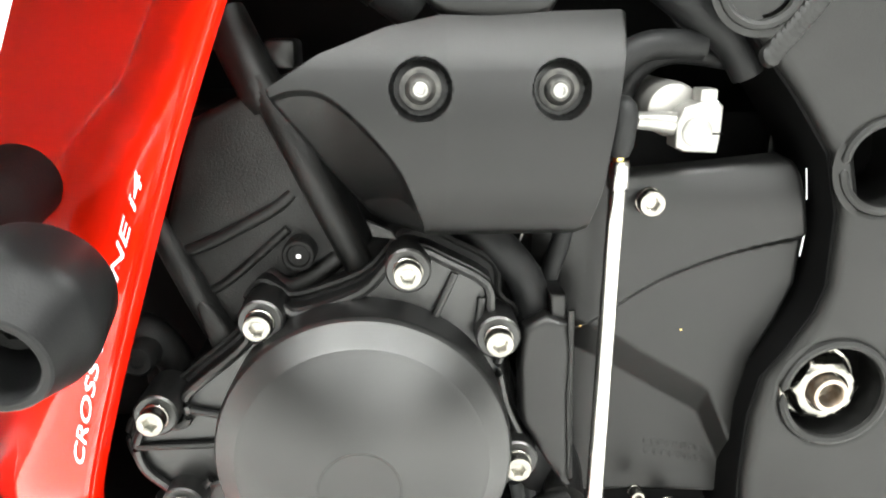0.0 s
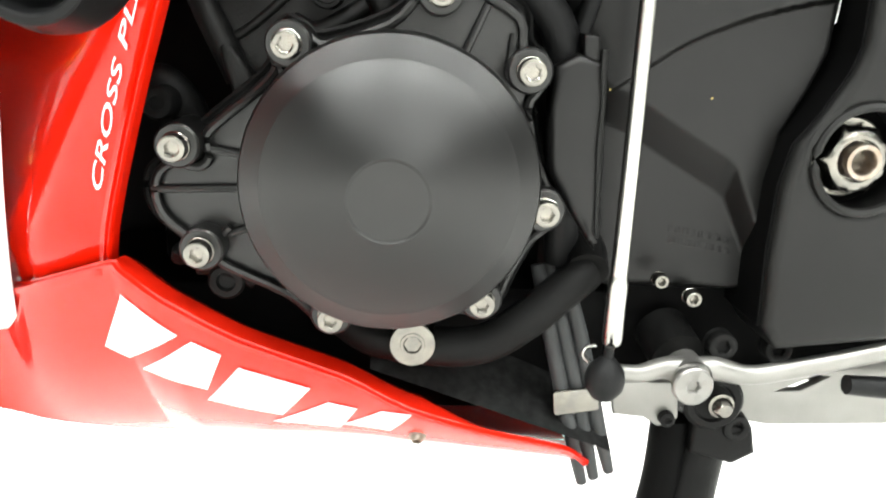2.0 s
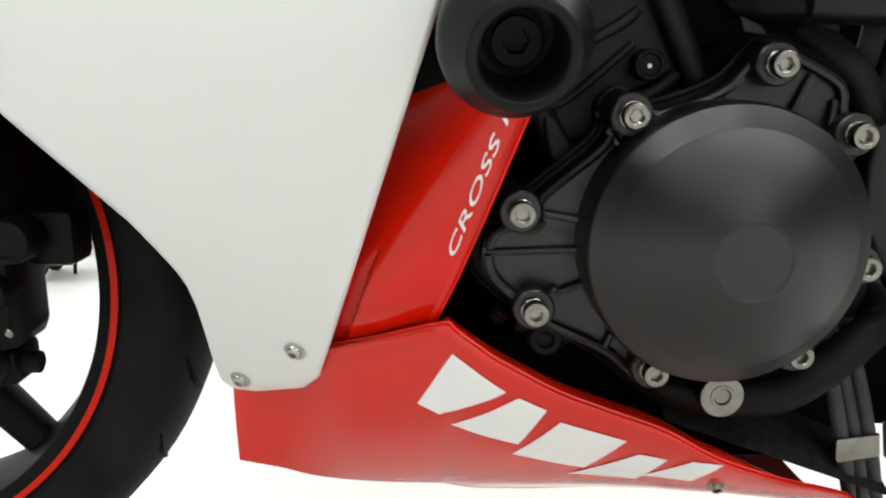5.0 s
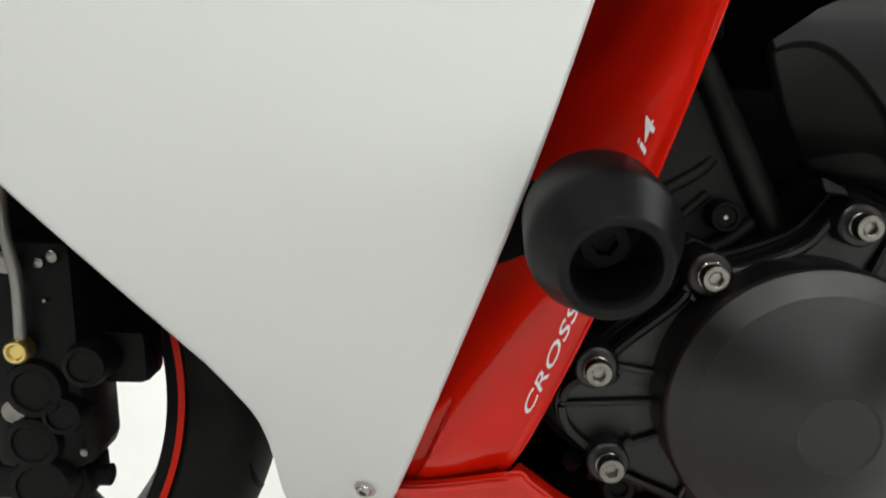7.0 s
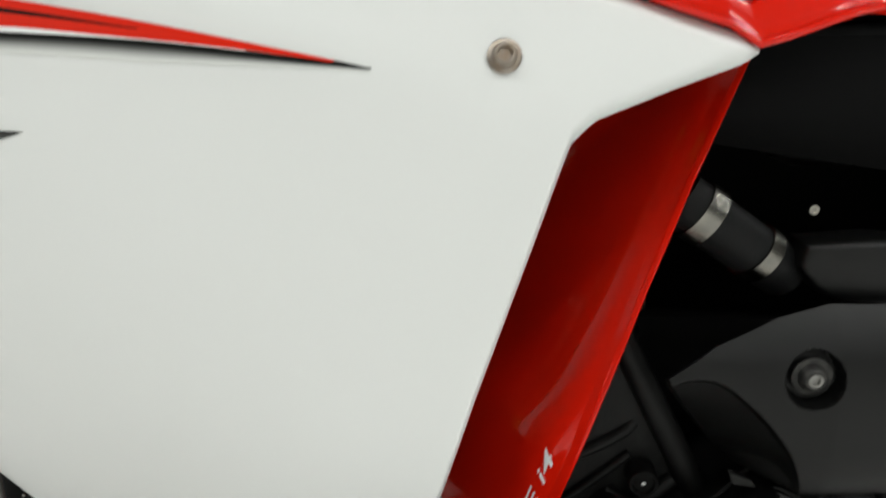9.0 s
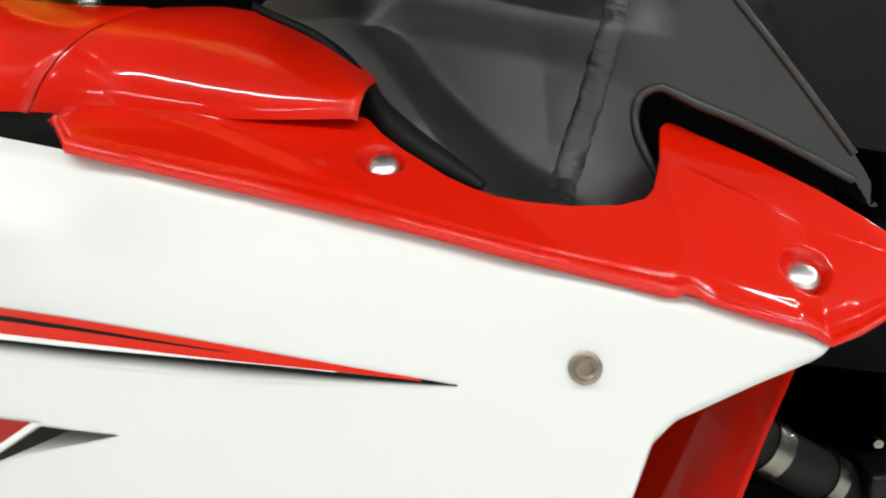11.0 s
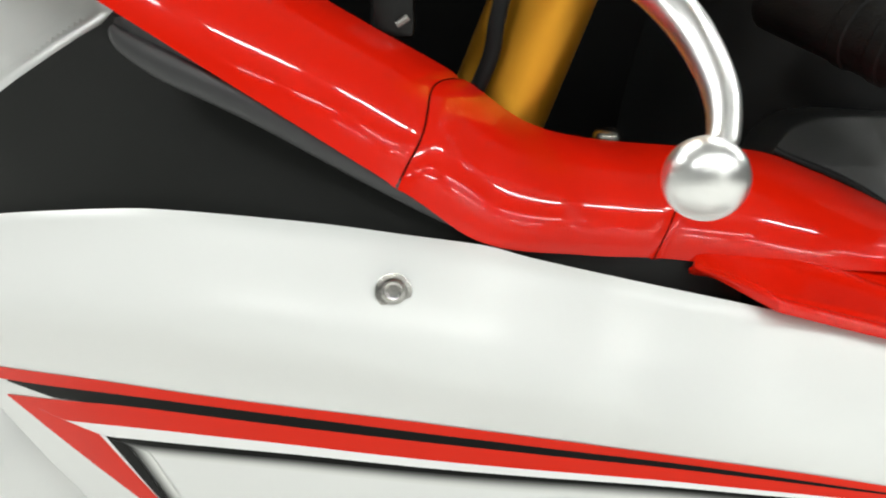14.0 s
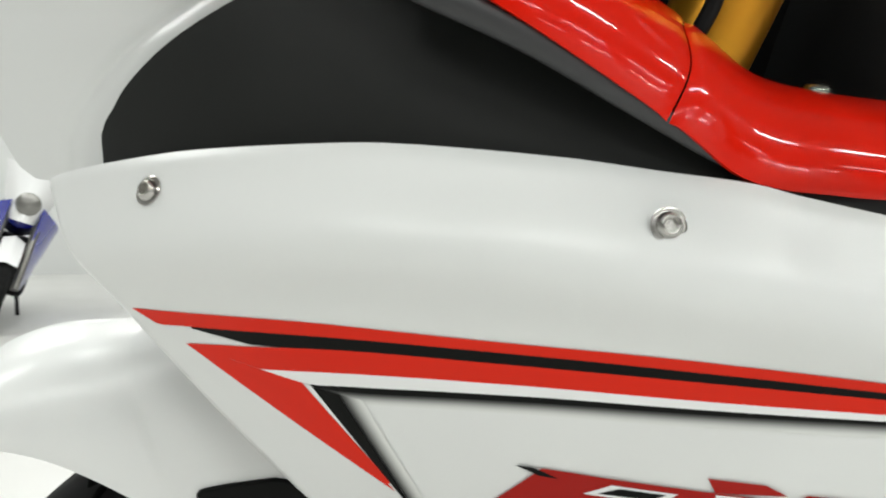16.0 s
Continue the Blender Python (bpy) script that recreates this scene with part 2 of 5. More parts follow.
def plate(outlines, y_front, y_back, bevel=0.001, n=4, res=2):
    """Plate in the x-z plane with rounded edges; the first outline is the rim, the rest are holes. Corners are smoothed by n steps a span (n=1: straight)."""
    cu = bpy.data.curves.new("tmp", "CURVE")
    cu.dimensions, cu.fill_mode = "2D", "BOTH"
    cu.extrude, cu.bevel_depth, cu.bevel_resolution, cu.offset = abs(y_back - y_front) / 2 - bevel, bevel, res, -bevel
    for o in outlines:
        pts = [(p[0], p[1], 0) for p in o]
        if n > 1 and len(pts) < 30:
            pts = spline(pts, n, True)
        sp = cu.splines.new("POLY")
        sp.points.add(len(pts) - 1)
        for q, p in zip(sp.points, pts):
            q.co = (p[0], p[1], 0, 1)
        sp.use_cyclic_u = True
    ob = bpy.data.objects.new("tmp", cu)
    scene.collection.objects.link(ob)
    me = bpy.data.meshes.new_from_object(ob.evaluated_get(bpy.context.evaluated_depsgraph_get()))
    bm = bmesh.new()
    bm.from_mesh(me)
    bpy.data.objects.remove(ob)
    bpy.data.curves.remove(cu)
    bpy.data.meshes.remove(me)
    mid = (y_front + y_back) / 2
    for v in bm.verts:
        v.co = Vector((v.co.x, mid - v.co.z, v.co.y))
    bmesh.ops.remove_doubles(bm, verts=bm.verts, dist=1e-6)
    return bm


def circle(cx, cz, r, n=40):
    return [(cx + r * math.cos(2 * math.pi * k / n), cz + r * math.sin(2 * math.pi * k / n)) for k in range(n)]


def sheet(fn, nu, nv, thick=0.0):
    """Grid over u, v in 0..1 by fn(u, v); thick: the shell's depth, towards +y."""
    bm = bmesh.new()
    front = [[bm.verts.new(fn(i / nu, j / nv)) for j in range(nv + 1)] for i in range(nu + 1)]
    for i in range(nu):
        for j in range(nv):
            bm.faces.new((front[i][j], front[i + 1][j], front[i + 1][j + 1], front[i][j + 1]))
    if thick:
        bmesh.ops.recalc_face_normals(bm, faces=bm.faces)
        bm.normal_update()
        sign = 1 if sum(f.normal.y for f in bm.faces) < 0 else -1
        back = {v: bm.verts.new(v.co - v.normal * thick * sign) for row in front for v in row}
        for i in range(nu):
            for j in range(nv):
                bm.faces.new([back[v] for v in (front[i][j + 1], front[i + 1][j + 1], front[i + 1][j], front[i][j])])
        rim = [front[i][0] for i in range(nu + 1)] + [front[nu][j] for j in range(1, nv + 1)]
        rim += [front[i][nv] for i in range(nu - 1, -1, -1)] + [front[0][j] for j in range(nv - 1, 0, -1)]
        for a, b in zip(rim, rim[1:] + rim[:1]):
            bm.faces.new((a, b, back[b], back[a]))
    return bm


def along(pts, f):
    """Point at the share f of the length of a polyline."""
    pts = [Vector(p) for p in pts]
    lens = [(b - a).length for a, b in zip(pts, pts[1:])]
    d = f * sum(lens)
    for a, b, l in zip(pts, pts[1:], lens):
        if d <= l:
            return a + (b - a) * (d / l if l else 0)
        d -= l
    return pts[-1]


def box(x0, x1, y0, y1, z0, z1, bevel=0.002):
    bm = bmesh.new()
    bmesh.ops.create_cube(bm, size=1)
    for v in bm.verts:
        v.co = Vector(((x0 + x1) / 2 + v.co.x * (x1 - x0), (y0 + y1) / 2 + v.co.y * (y1 - y0), (z0 + z1) / 2 + v.co.z * (z1 - z0)))
    if bevel:
        bmesh.ops.bevel(bm, geom=list(bm.edges), offset=bevel, segments=2, affect="EDGES", profile=0.5)
    return bm


def socket_bolt(r=0.0075, h=0.007, washer=0.0, socket=0.0033):
    """Round socket-head bolt at the origin, its head towards -y."""
    w = washer or r
    prof = [(w, 0), (w, 0.0012), (w - 0.0004, 0.0016), (r, 0.0017), (r, h - 0.001), (r - 0.0003, h - 0.0003), (r - 0.001, h), (socket * 1.25, h), (socket * 1.12, h - 0.0005),
            (socket * 1.1, h - 0.0035), (0, h - 0.0036)]
    return lathe(prof, seg=30, hexed=(8, 9))


def button_bolt(r=0.008, h=0.004, socket=0.0026):
    """Domed screw with a flange and a hexagon recess, its head towards -y."""
    prof = [(r, 0), (r, 0.0009), (r * 0.93, 0.0012), (r * 0.74, 0.0013), (r * 0.7, 0.002), (r * 0.62, h * 0.8), (r * 0.48, h), (socket * 1.3, h),
            (socket * 1.12, h - 0.0005), (socket * 1.05, h - 0.0025), (0, h - 0.0026)]
    return lathe(prof, seg=30, hexed=(8, 9))


# ---- the room ----
setting = {}


def structure(name, bm, mat, label, category):
    ob = part(name, bm, mat, None, label)
    tagged(ob, label, category, kind="structure")
    return ob


FLOOR = material("floor_coating", (0.72, 0.715, 0.69), 0.35, grain=0.1, scale=60, wear=0.15, wear_scale=2)
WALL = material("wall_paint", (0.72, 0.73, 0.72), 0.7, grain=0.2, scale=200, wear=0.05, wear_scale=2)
# greys for unseen walls, picked to hold down bounce and reflections
MID_WALL = material("mid_bounce_grey", (0.45, 0.45, 0.44), 0.7, grain=0.2, scale=200, wear=0.08, wear_scale=2)
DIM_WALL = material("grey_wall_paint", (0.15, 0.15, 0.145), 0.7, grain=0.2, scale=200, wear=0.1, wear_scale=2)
structure("floor", box(-7, 7, -9, 9, -0.1, 0, 0), FLOOR, "pale coated showroom floor", "floor")
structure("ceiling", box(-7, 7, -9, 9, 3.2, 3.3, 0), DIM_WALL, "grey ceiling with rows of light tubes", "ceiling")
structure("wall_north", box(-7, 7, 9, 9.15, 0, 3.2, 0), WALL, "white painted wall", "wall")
structure("wall_south", box(-7, 7, -9.15, -9, 0, 3.2, 0), MID_WALL, "unseen wall, mid grey set to steer the reflected light", "wall")
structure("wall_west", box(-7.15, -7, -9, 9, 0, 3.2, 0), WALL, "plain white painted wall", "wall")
structure("wall_east", box(7, 7.15, -9, 9, 0, 3.2, 0), DIM_WALL, "unseen wall, dark grey set to cut the reflected light", "wall")

# ---- the motorcycle ----
moto = new("motorcycle")
moto.matrix_world = BIKE
tagged(moto, "red and white sports motorcycle leaning on its side stand", "motorcycle")




# ---- fairings ----
def skin(x, z):
    """Outer face of the side fairing: y at x, z."""
    return -0.0957 - 0.2524 * x - 0.6171 * z + 0.4369 * x * x + 0.7039 * x * z + 0.4894 * z * z + 0.2762 * z ** 3 - 0.1324 * x ** 3 - 0.012 * math.exp(-((x + 0.18) / 0.12) ** 2 - ((z - 0.435) / 0.07) ** 2)


FAIR_LOW = [(-0.828, 0.712), (-0.814, 0.686), (-0.781, 0.647), (-0.723, 0.5885), (-0.68, 0.548), (-0.60, 0.490), (-0.474, 0.4215), (-0.4446, 0.394), (-0.415, 0.3665), (-0.385, 0.3385), (-0.358, 0.3125),
            (-0.346, 0.2970), (-0.336, 0.2825), (-0.3306, 0.271), (-0.3275, 0.255), (-0.3265, 0.235), (-0.326, 0.208), (-0.3245, 0.194), (-0.317, 0.189), (-0.30, 0.1925), (-0.268, 0.203), (-0.2565, 0.215), (-0.2475, 0.242), (-0.1995, 0.39), (-0.1637, 0.501),
            (-0.1325, 0.59), (-0.128, 0.602), (-0.119, 0.6105), (-0.088, 0.622), (-0.064, 0.630), (-0.0565, 0.634)]
FAIR_TOP = [(-0.828, 0.713), (-0.816, 0.719), (-0.782, 0.7295), (-0.733, 0.741), (-0.662, 0.7505), (-0.62, 0.7525), (-0.56, 0.751), (-0.515, 0.747), (-0.477, 0.7440), (-0.455, 0.7395), (-0.413, 0.732), (-0.36, 0.7225),
            (-0.303, 0.7102), (-0.2387, 0.6936), (-0.1724, 0.6742), (-0.12, 0.6595), (-0.0875, 0.6490), (-0.0625, 0.6400), (-0.0565, 0.6355)]
LOW = [Vector((p[0], 0, p[1])) for p in FAIR_LOW]
TOP_LINE = [(p.x, p.z) for p in spline([(a, 0, b) for a, b in FAIR_TOP], 6)]


def surface(x, z):
    """The fairing's face with the rolled upper rim and the two moulded dimples round the screws."""
    top = lerp_table(TOP_LINE, x)[0]
    d = (z - top + 0.05) / 0.012
    soft = 0.012 * math.log(1 + math.exp(min(30, d)))
    roll = soft * (0.16 + 0.24 * min(1, max(0, (-0.36 - x) / 0.12))) * min(1, max(0, (-0.06 - x) / 0.12))
    dent = 0.0035 * math.exp(-((x + 0.515) ** 2 / 0.0012 + (z - 0.752) ** 2 / 0.00025))
    shoulder = 0.005 * math.exp(-((top - z - 0.028) / 0.04) ** 2) * min(1, max(0, (-0.36 - x) / 0.12))
    r = min(1.0, max(0.0, (-0.12 - x) / 0.34))
    shoulder += 0.011 * math.exp(-((top - z - 0.045) / 0.024) ** 2) * r * r * (3 - 2 * r)
    return skin(x, z) + roll + dent - shoulder


def fairing_point(u, v):
    p = along(LOW, u)
    top = lerp_table(TOP_LINE, p.x)[0]
    z = p.z + (top - p.z) * v
    edge = max(0.0, 1 - (z - p.z) / 0.007) ** 2 * 0.0035 + max(0.0, 1 - (top - z) / 0.006) ** 2 * 0.003
    return (p.x, surface(p.x, z) + edge, z)


fairing = part("side_fairing", sheet(fairing_point, 300, 110, 0.004), WHITE, moto, "glossy white side fairing with red and black stripes", 50)


def uv_rows(ob, nu, nv):
    """UV of a sheet: u along, v across."""
    layer = ob.data.uv_layers.new(name="UVMap")
    for loop in ob.data.loops:
        i, j = divmod(loop.vertex_index, nv + 1)
        layer.data[loop.index].uv = (i / nu, j / nv)


def band(name, upper, lower, x0, x1, mat, label="", lift=0.0006, n=70, rows=4):
    """A graphic laid on the fairing between two lines given as tables of (x, z)."""
    def fn(u, v):
        x = x0 + (x1 - x0) * u
        a, b = lerp_table(upper, x)[0], lerp_table(lower, x)[0]
        z = a + (b - a) * v
        return (x, surface(x, z) - lift, z)
    ob = part(name, sheet(fn, n, rows), mat, fairing, label, 60)
    if mat == FADE:
        uv_rows(ob, n, rows)
    return ob


def smooth_table(rows):
    return [(p.x, p.z) for p in spline([(a, 0, b) for a, b in rows], 6)]


R1_TOP = smooth_table([(-0.773, 0.650), (-0.70, 0.6598), (-0.645, 0.6645), (-0.54, 0.6686), (-0.48, 0.6681), (-0.425, 0.6658), (-0.358, 0.6594), (-0.295, 0.6496), (-0.231, 0.6370), (-0.203, 0.631)])
BL_TOP = smooth_table([(-0.758, 0.643), (-0.73, 0.6475), (-0.645, 0.6580), (-0.54, 0.6632), (-0.425, 0.6614), (-0.358, 0.6557), (-0.292, 0.6463)])
BL_LOW = smooth_table([(-0.742, 0.635), (-0.716, 0.6400), (-0.645, 0.6516), (-0.54, 0.6579), (-0.425, 0.6580), (-0.358, 0.6536), (-0.292, 0.6459)])
R2_LOW = smooth_table([(-0.70, 0.6295), (-0.652, 0.638), (-0.60, 0.6443), (-0.54, 0.6483), (-0.425, 0.6508), (-0.358, 0.6481), (-0.308, 0.6440), (-0.25, 0.638), (-0.203, 0.631)])
W_LOW = smooth_table([(-0.70, 0.6293), (-0.675, 0.6269), (-0.652, 0.6306), (-0.60, 0.6382), (-0.54, 0.6436), (-0.425, 0.6476), (-0.358, 0.6457), (-0.29, 0.6418), (-0.235, 0.6358), (-0.203, 0.6312)])
K_LOW = smooth_table([(-0.674, 0.6259), (-0.655, 0.6268), (-0.60, 0.6350), (-0.54, 0.6408), (-0.425, 0.6460), (-0.358, 0.6440), (-0.29, 0.6400), (-0.203, 0.6308)])
band("upper_stripe", R1_TOP, [(-0.773, 0.6499), (-0.758, 0.643)] + BL_TOP[1:] + [(-0.203, 0.6309)], -0.773, -0.292, RED_INK, "thin red stripe", n=110)
band("stripe_tail", R1_TOP, R2_LOW, -0.292, -0.217, RED_INK, "red stripe tapering to a point")
band("shadow_tip", R1_TOP, K_LOW, -0.217, -0.203, BLACK_INK, "black tip of the stripe", n=20)
band("centre_stripe", BL_TOP, [(-0.738, 0.6453), (-0.705, 0.6432)] + [p for p in BL_LOW if p[0] > -0.69], -0.738, -0.292, BLACK_INK, "thin black stripe", n=110)
band("lower_stripe", BL_LOW, [(-0.742, 0.6349), (-0.70, 0.6295)] + R2_LOW[1:], -0.742, -0.292, RED_INK, "broad red stripe", n=110)
band("white_stripe", R2_LOW, W_LOW, -0.70, -0.25, WHITE_INK, "white pinstripe", n=110)
band("shadow_line", W_LOW, K_LOW, -0.674, -0.203, BLACK_INK, "black pinstripe", n=110)
band("airbrushed_shade", K_LOW, [(x, z - 0.0065 * min(1, (-0.19 - x) / 0.1)) for x, z in K_LOW], -0.674, -0.203, FADE, "black airbrushed shading below the stripe", lift=0.0003, n=110)


def slab(name, corners, mat, label="", lift=0.0006, n=24, fade=False):
    """A four-cornered graphic on the fairing, corners as (x, z) in order round it."""
    a, b, c, d = [Vector((p[0], 0, p[1])) for p in corners]

    def fn(u, v):
        p = a.lerp(b, u).lerp(d.lerp(c, u), v)
        return (p.x, surface(p.x, p.z) - lift, p.z)
    ob = part(name, sheet(fn, n, 6), mat, fairing, label, 60)
    if fade:
        uv_rows(ob, n, 6)
    return ob


# the arrow-shaped front end of the stripes
slab("arrow_stripe", [(-0.742, 0.635), (-0.630, 0.5705), (-0.634, 0.5745), (-0.6995, 0.6293)], RED_INK, "red diagonal stripe")
slab("arrow_stripe", [(-0.6995, 0.6293), (-0.634, 0.5745), (-0.6325, 0.576), (-0.6785, 0.6268)], RED_INK, "red diagonal stripe")
slab("arrow_pinstripe", [(-0.678, 0.6266), (-0.632, 0.576), (-0.6255, 0.5665), (-0.6735, 0.6258)], WHITE_INK, "white diagonal pinstripe", lift=0.0007)
slab("arrow_shadow", [(-0.6735, 0.6256), (-0.6255, 0.5665), (-0.6235, 0.5665), (-0.660, 0.6245)], BLACK_INK, "black diagonal pinstripe", lift=0.0008)
slab("arrow_shade", [(-0.660, 0.6245), (-0.6235, 0.5665), (-0.614, 0.5665), (-0.648, 0.6235)], FADE, "black airbrushed shading", lift=0.0005, fade=True)

# the model mark, as plain slanted shapes
MARK_RED = [[(-0.564, 0.604), (-0.474, 0.6045), (-0.50, 0.575), (-0.590, 0.572)], [(-0.4745, 0.6043), (-0.462, 0.603), (-0.49, 0.575), (-0.50, 0.575)],
            [(-0.452, 0.6085), (-0.389, 0.6088), (-0.449, 0.572), (-0.499, 0.572)], [(-0.494, 0.6115), (-0.470, 0.6115), (-0.460, 0.607), (-0.490, 0.6045)]]
for corners in MARK_RED:
    slab("mark_block", corners, DEEP_INK, "dark red slanted block of the model mark", lift=0.0011)
slab("mark_outline", [(-0.391, 0.6090), (-0.3865, 0.6088), (-0.4435, 0.571), (-0.4495, 0.571)], WHITE_INK, "white outline", lift=0.0013)
slab("mark_outline", [(-0.5335, 0.6008), (-0.505, 0.6012), (-0.512, 0.5945), (-0.545, 0.5935)], WHITE_INK, "white outline", lift=0.0013)
slab("mark_inset", [(-0.530, 0.5996), (-0.510, 0.6), (-0.516, 0.596), (-0.539, 0.595)], BLACK_INK, "black inset", lift=0.0015)
slab("mark_outline", [(-0.490, 0.6035), (-0.455, 0.6045), (-0.470, 0.594), (-0.488, 0.5985)], WHITE_INK, "white outline", lift=0.0013)
slab("mark_inset", [(-0.4835, 0.6015), (-0.4615, 0.6025), (-0.471, 0.5965), (-0.482, 0.599)], BLACK_INK, "black inset", lift=0.0015)
slab("mark_inset", [(-0.576, 0.6033), (-0.568, 0.6036), (-0.556, 0.5995), (-0.565, 0.5995)], BLACK_INK, "black flag of the model mark", lift=0.0013)
slab("mark_tail", [(-0.3865, 0.6070), (-0.348, 0.6062), (-0.405, 0.590), (-0.4435, 0.571)], FADE, "black airbrushed tail", lift=0.0005, fade=True)
slab("mark_tail", [(-0.3868, 0.6072), (-0.372, 0.6066), (-0.425, 0.581), (-0.4435, 0.571)], BLACK_INK, "black tail of the model mark", lift=0.0008)

# fairing screws
big_screw = part("screw", button_bolt(0.0083, 0.0045, 0.003), ALLOY, fairing, "domed steel fairing screw")


def face_turn(x, z):
    """Turn that lays a screw's head flat on the fairing."""
    e = 0.004
    n = Vector((surface(x + e, z) - surface(x - e, z), 0, 0)) / (2 * e)
    nz = (surface(x, z + e) - surface(x, z - e)) / (2 * e)
    out = Vector((n.x, -1, nz)).normalized()
    return Vector((0, -1, 0)).rotation_difference(out).to_matrix().to_4x4()


half_turn = Matrix.Identity(3).to_quaternion().slerp(face_turn(-0.519, 0.7265).to_quaternion(), 0.45).to_matrix().to_4x4()
big_screw.matrix_basis = Matrix.Translation((-0.519, surface(-0.519, 0.7265) - 0.0012, 0.7265)) @ half_turn
again(big_screw, (-0.7585, surface(-0.7585, 0.7185) - 0.0005, 0.7185), fairing, "", face_turn(-0.7585, 0.7185))
for sx, sz in ((-0.269, 0.2355), (-0.3095, 0.2035)):
    small = again(big_screw, (sx, surface(sx, sz) - 0.0005, sz), fairing, "", face_turn(sx, sz) @ Matrix.Diagonal((0.78, 0.9, 0.78, 1)))
rusty = part("screw", button_bolt(0.0066, 0.005, 0.0027), RUSTY, fairing, "tarnished brown fairing screw")
rusty.matrix_basis = Matrix.Translation((-0.1535, surface(-0.1535, 0.6345) - 0.0005, 0.6345)) @ face_turn(-0.1535, 0.6345)

# the red inner panel
RED_EDGE = [(0.23, -0.1975), (0.289, -0.1756), (0.338, -0.1577), (0.386, -0.1402), (0.435, -0.1231), (0.484, -0.1060), (0.532, -0.0889), (0.581, -0.0700), (0.632, -0.0470)]
RED_DEPTH = smooth_table([(0.232, -0.150), (0.25, -0.165), (0.264, -0.178), (0.289, -0.1935), (0.338, -0.2087), (0.386, -0.2172), (0.435, -0.2213), (0.484, -0.221), (0.532, -0.2163), (0.581, -0.2072), (0.634, -0.193)])


def rear_edge(z):
    return lerp_table([(0.242, -0.249), (0.39, -0.199), (0.501, -0.163), (0.59, -0.1335), (0.62, -0.10), (0.634, -0.06)], z)[0]


def panel_y(x, z):
    e = lerp_table(RED_EDGE, z)[0]
    crease = e - lerp_table([(0.24, 0.045), (0.30, 0.034), (0.36, 0.024), (0.42, 0.0185), (0.46, 0.0165), (0.49, 0.010), (0.53, 0.006)], z)[0]
    y = lerp_table(RED_DEPTH, z)[0] + (0.9 + 1.25 * max(0.0, min(1.0, (z - 0.36) / 0.12))) * 0.006 * math.log(1 + math.exp(min(60, (crease - x) / 0.006)))
    y = min(y, -0.07 + 0.15 * (y + 0.07))
    if x < rear_edge(z) + 0.01:
        y = max(y, skin(x, z) + 0.016)
    return y


def panel_point(u, v):
    z = 0.232 + v * 0.400
    e = lerp_table(RED_EDGE, z)[0]
    if u > 0.85:
        w = (u - 0.85) / 0.15
        return (e - 0.0035 + 0.0035 * math.sin(w * math.pi / 2), panel_y(e, z) - 0.0015 * math.sin(w * math.pi) + 0.004 * max(0, w - 0.4) / 0.6 + 0.02 * max(0, w - 0.7), z)
    x = e - 0.0035 - lerp_table([(0.24, 0.075), (0.36, 0.10), (0.43, 0.21)], z)[0] * (1 - u / 0.85) ** 1.3
    return (x, panel_y(x, z) - 0.002 * max(0, 1 - (e - 0.0035 - x) / 0.003), z)


panel = part("inner_panel", sheet(panel_point, 130, 100, 0.003), RED, moto, "glossy red inner fairing panel", 50)


def lettering(text, start, end, height, parent, label, lift=0.0014):
    """Italic lettering that runs on the inner panel from start to end (x, z)."""
    cu = bpy.data.curves.new("tmp", "FONT")
    cu.body, cu.size, cu.shear, cu.offset, cu.resolution_u = text, 1.0, 0.3, 0.008, 3
    ob = bpy.data.objects.new("tmp", cu)
    scene.collection.objects.link(ob)
    me = bpy.data.meshes.new_from_object(ob.evaluated_get(bpy.context.evaluated_depsgraph_get()))
    bpy.data.objects.remove(ob)
    bpy.data.curves.remove(cu)
    bm = bmesh.new()
    bm.from_mesh(me)
    bpy.data.meshes.remove(me)
    xs = [v.co.x for v in bm.verts]
    a, b = Vector(start), Vector(end)
    d = (b - a).normalized()
    side = Vector((-d.y, d.x))
    for v in bm.verts:
        p = a + d * ((v.co.x - min(xs)) / (max(xs) - min(xs)) * (b - a).length) + side * (v.co.y / 0.7 * height)
        v.co = Vector((p.x, panel_y(p.x, p.y) - lift, p.y))
    return part("lettering", bm, WHITE_INK, parent, label)


lettering("CROSS PLANE i4", (-0.1785, 0.3045), (-0.1273, 0.4540), 0.0050, panel, "white slanted letters")

# the red belly pan: x, then the crease along its upper side (height, depth) and its lower edge
BELLY = [(-0.3315, 0.208, -0.104, 0.1400), (-0.316, 0.213, -0.108, 0.1365), (-0.29, 0.226, -0.119, 0.1310), (-0.27, 0.233, -0.133, 0.1255), (-0.2475, 0.2385, -0.155, 0.1220), (-0.22, 0.2495, -0.1725, 0.1198), (-0.1837, 0.2631, -0.189, 0.1188),
         (-0.1774, 0.2605, -0.1926, 0.1187), (-0.1599, 0.2492, -0.1977, 0.1185), (-0.1484, 0.2424, -0.1986, 0.1185), (-0.1194, 0.2272, -0.200, 0.1187), (-0.0897, 0.2155, -0.1994, 0.1190), (-0.0593, 0.2036, -0.1988, 0.1192), (-0.0278, 0.1855, -0.196, 0.1190),
         (0.0144, 0.1666, -0.185, 0.1165), (0.047, 0.1545, -0.175, 0.1130), (0.07, 0.1440, -0.166, 0.1110), (0.084, 0.1300, -0.158, 0.1100)]
BELLY_LINE = spline([(a, b, c) for a, b, c, d in BELLY], 4)
BELLY_LOW = smooth_table([(a, d) for a, b, c, d in BELLY])
BELLY_TOP = [(p.x, p.y, p.z) for p in BELLY_LINE]


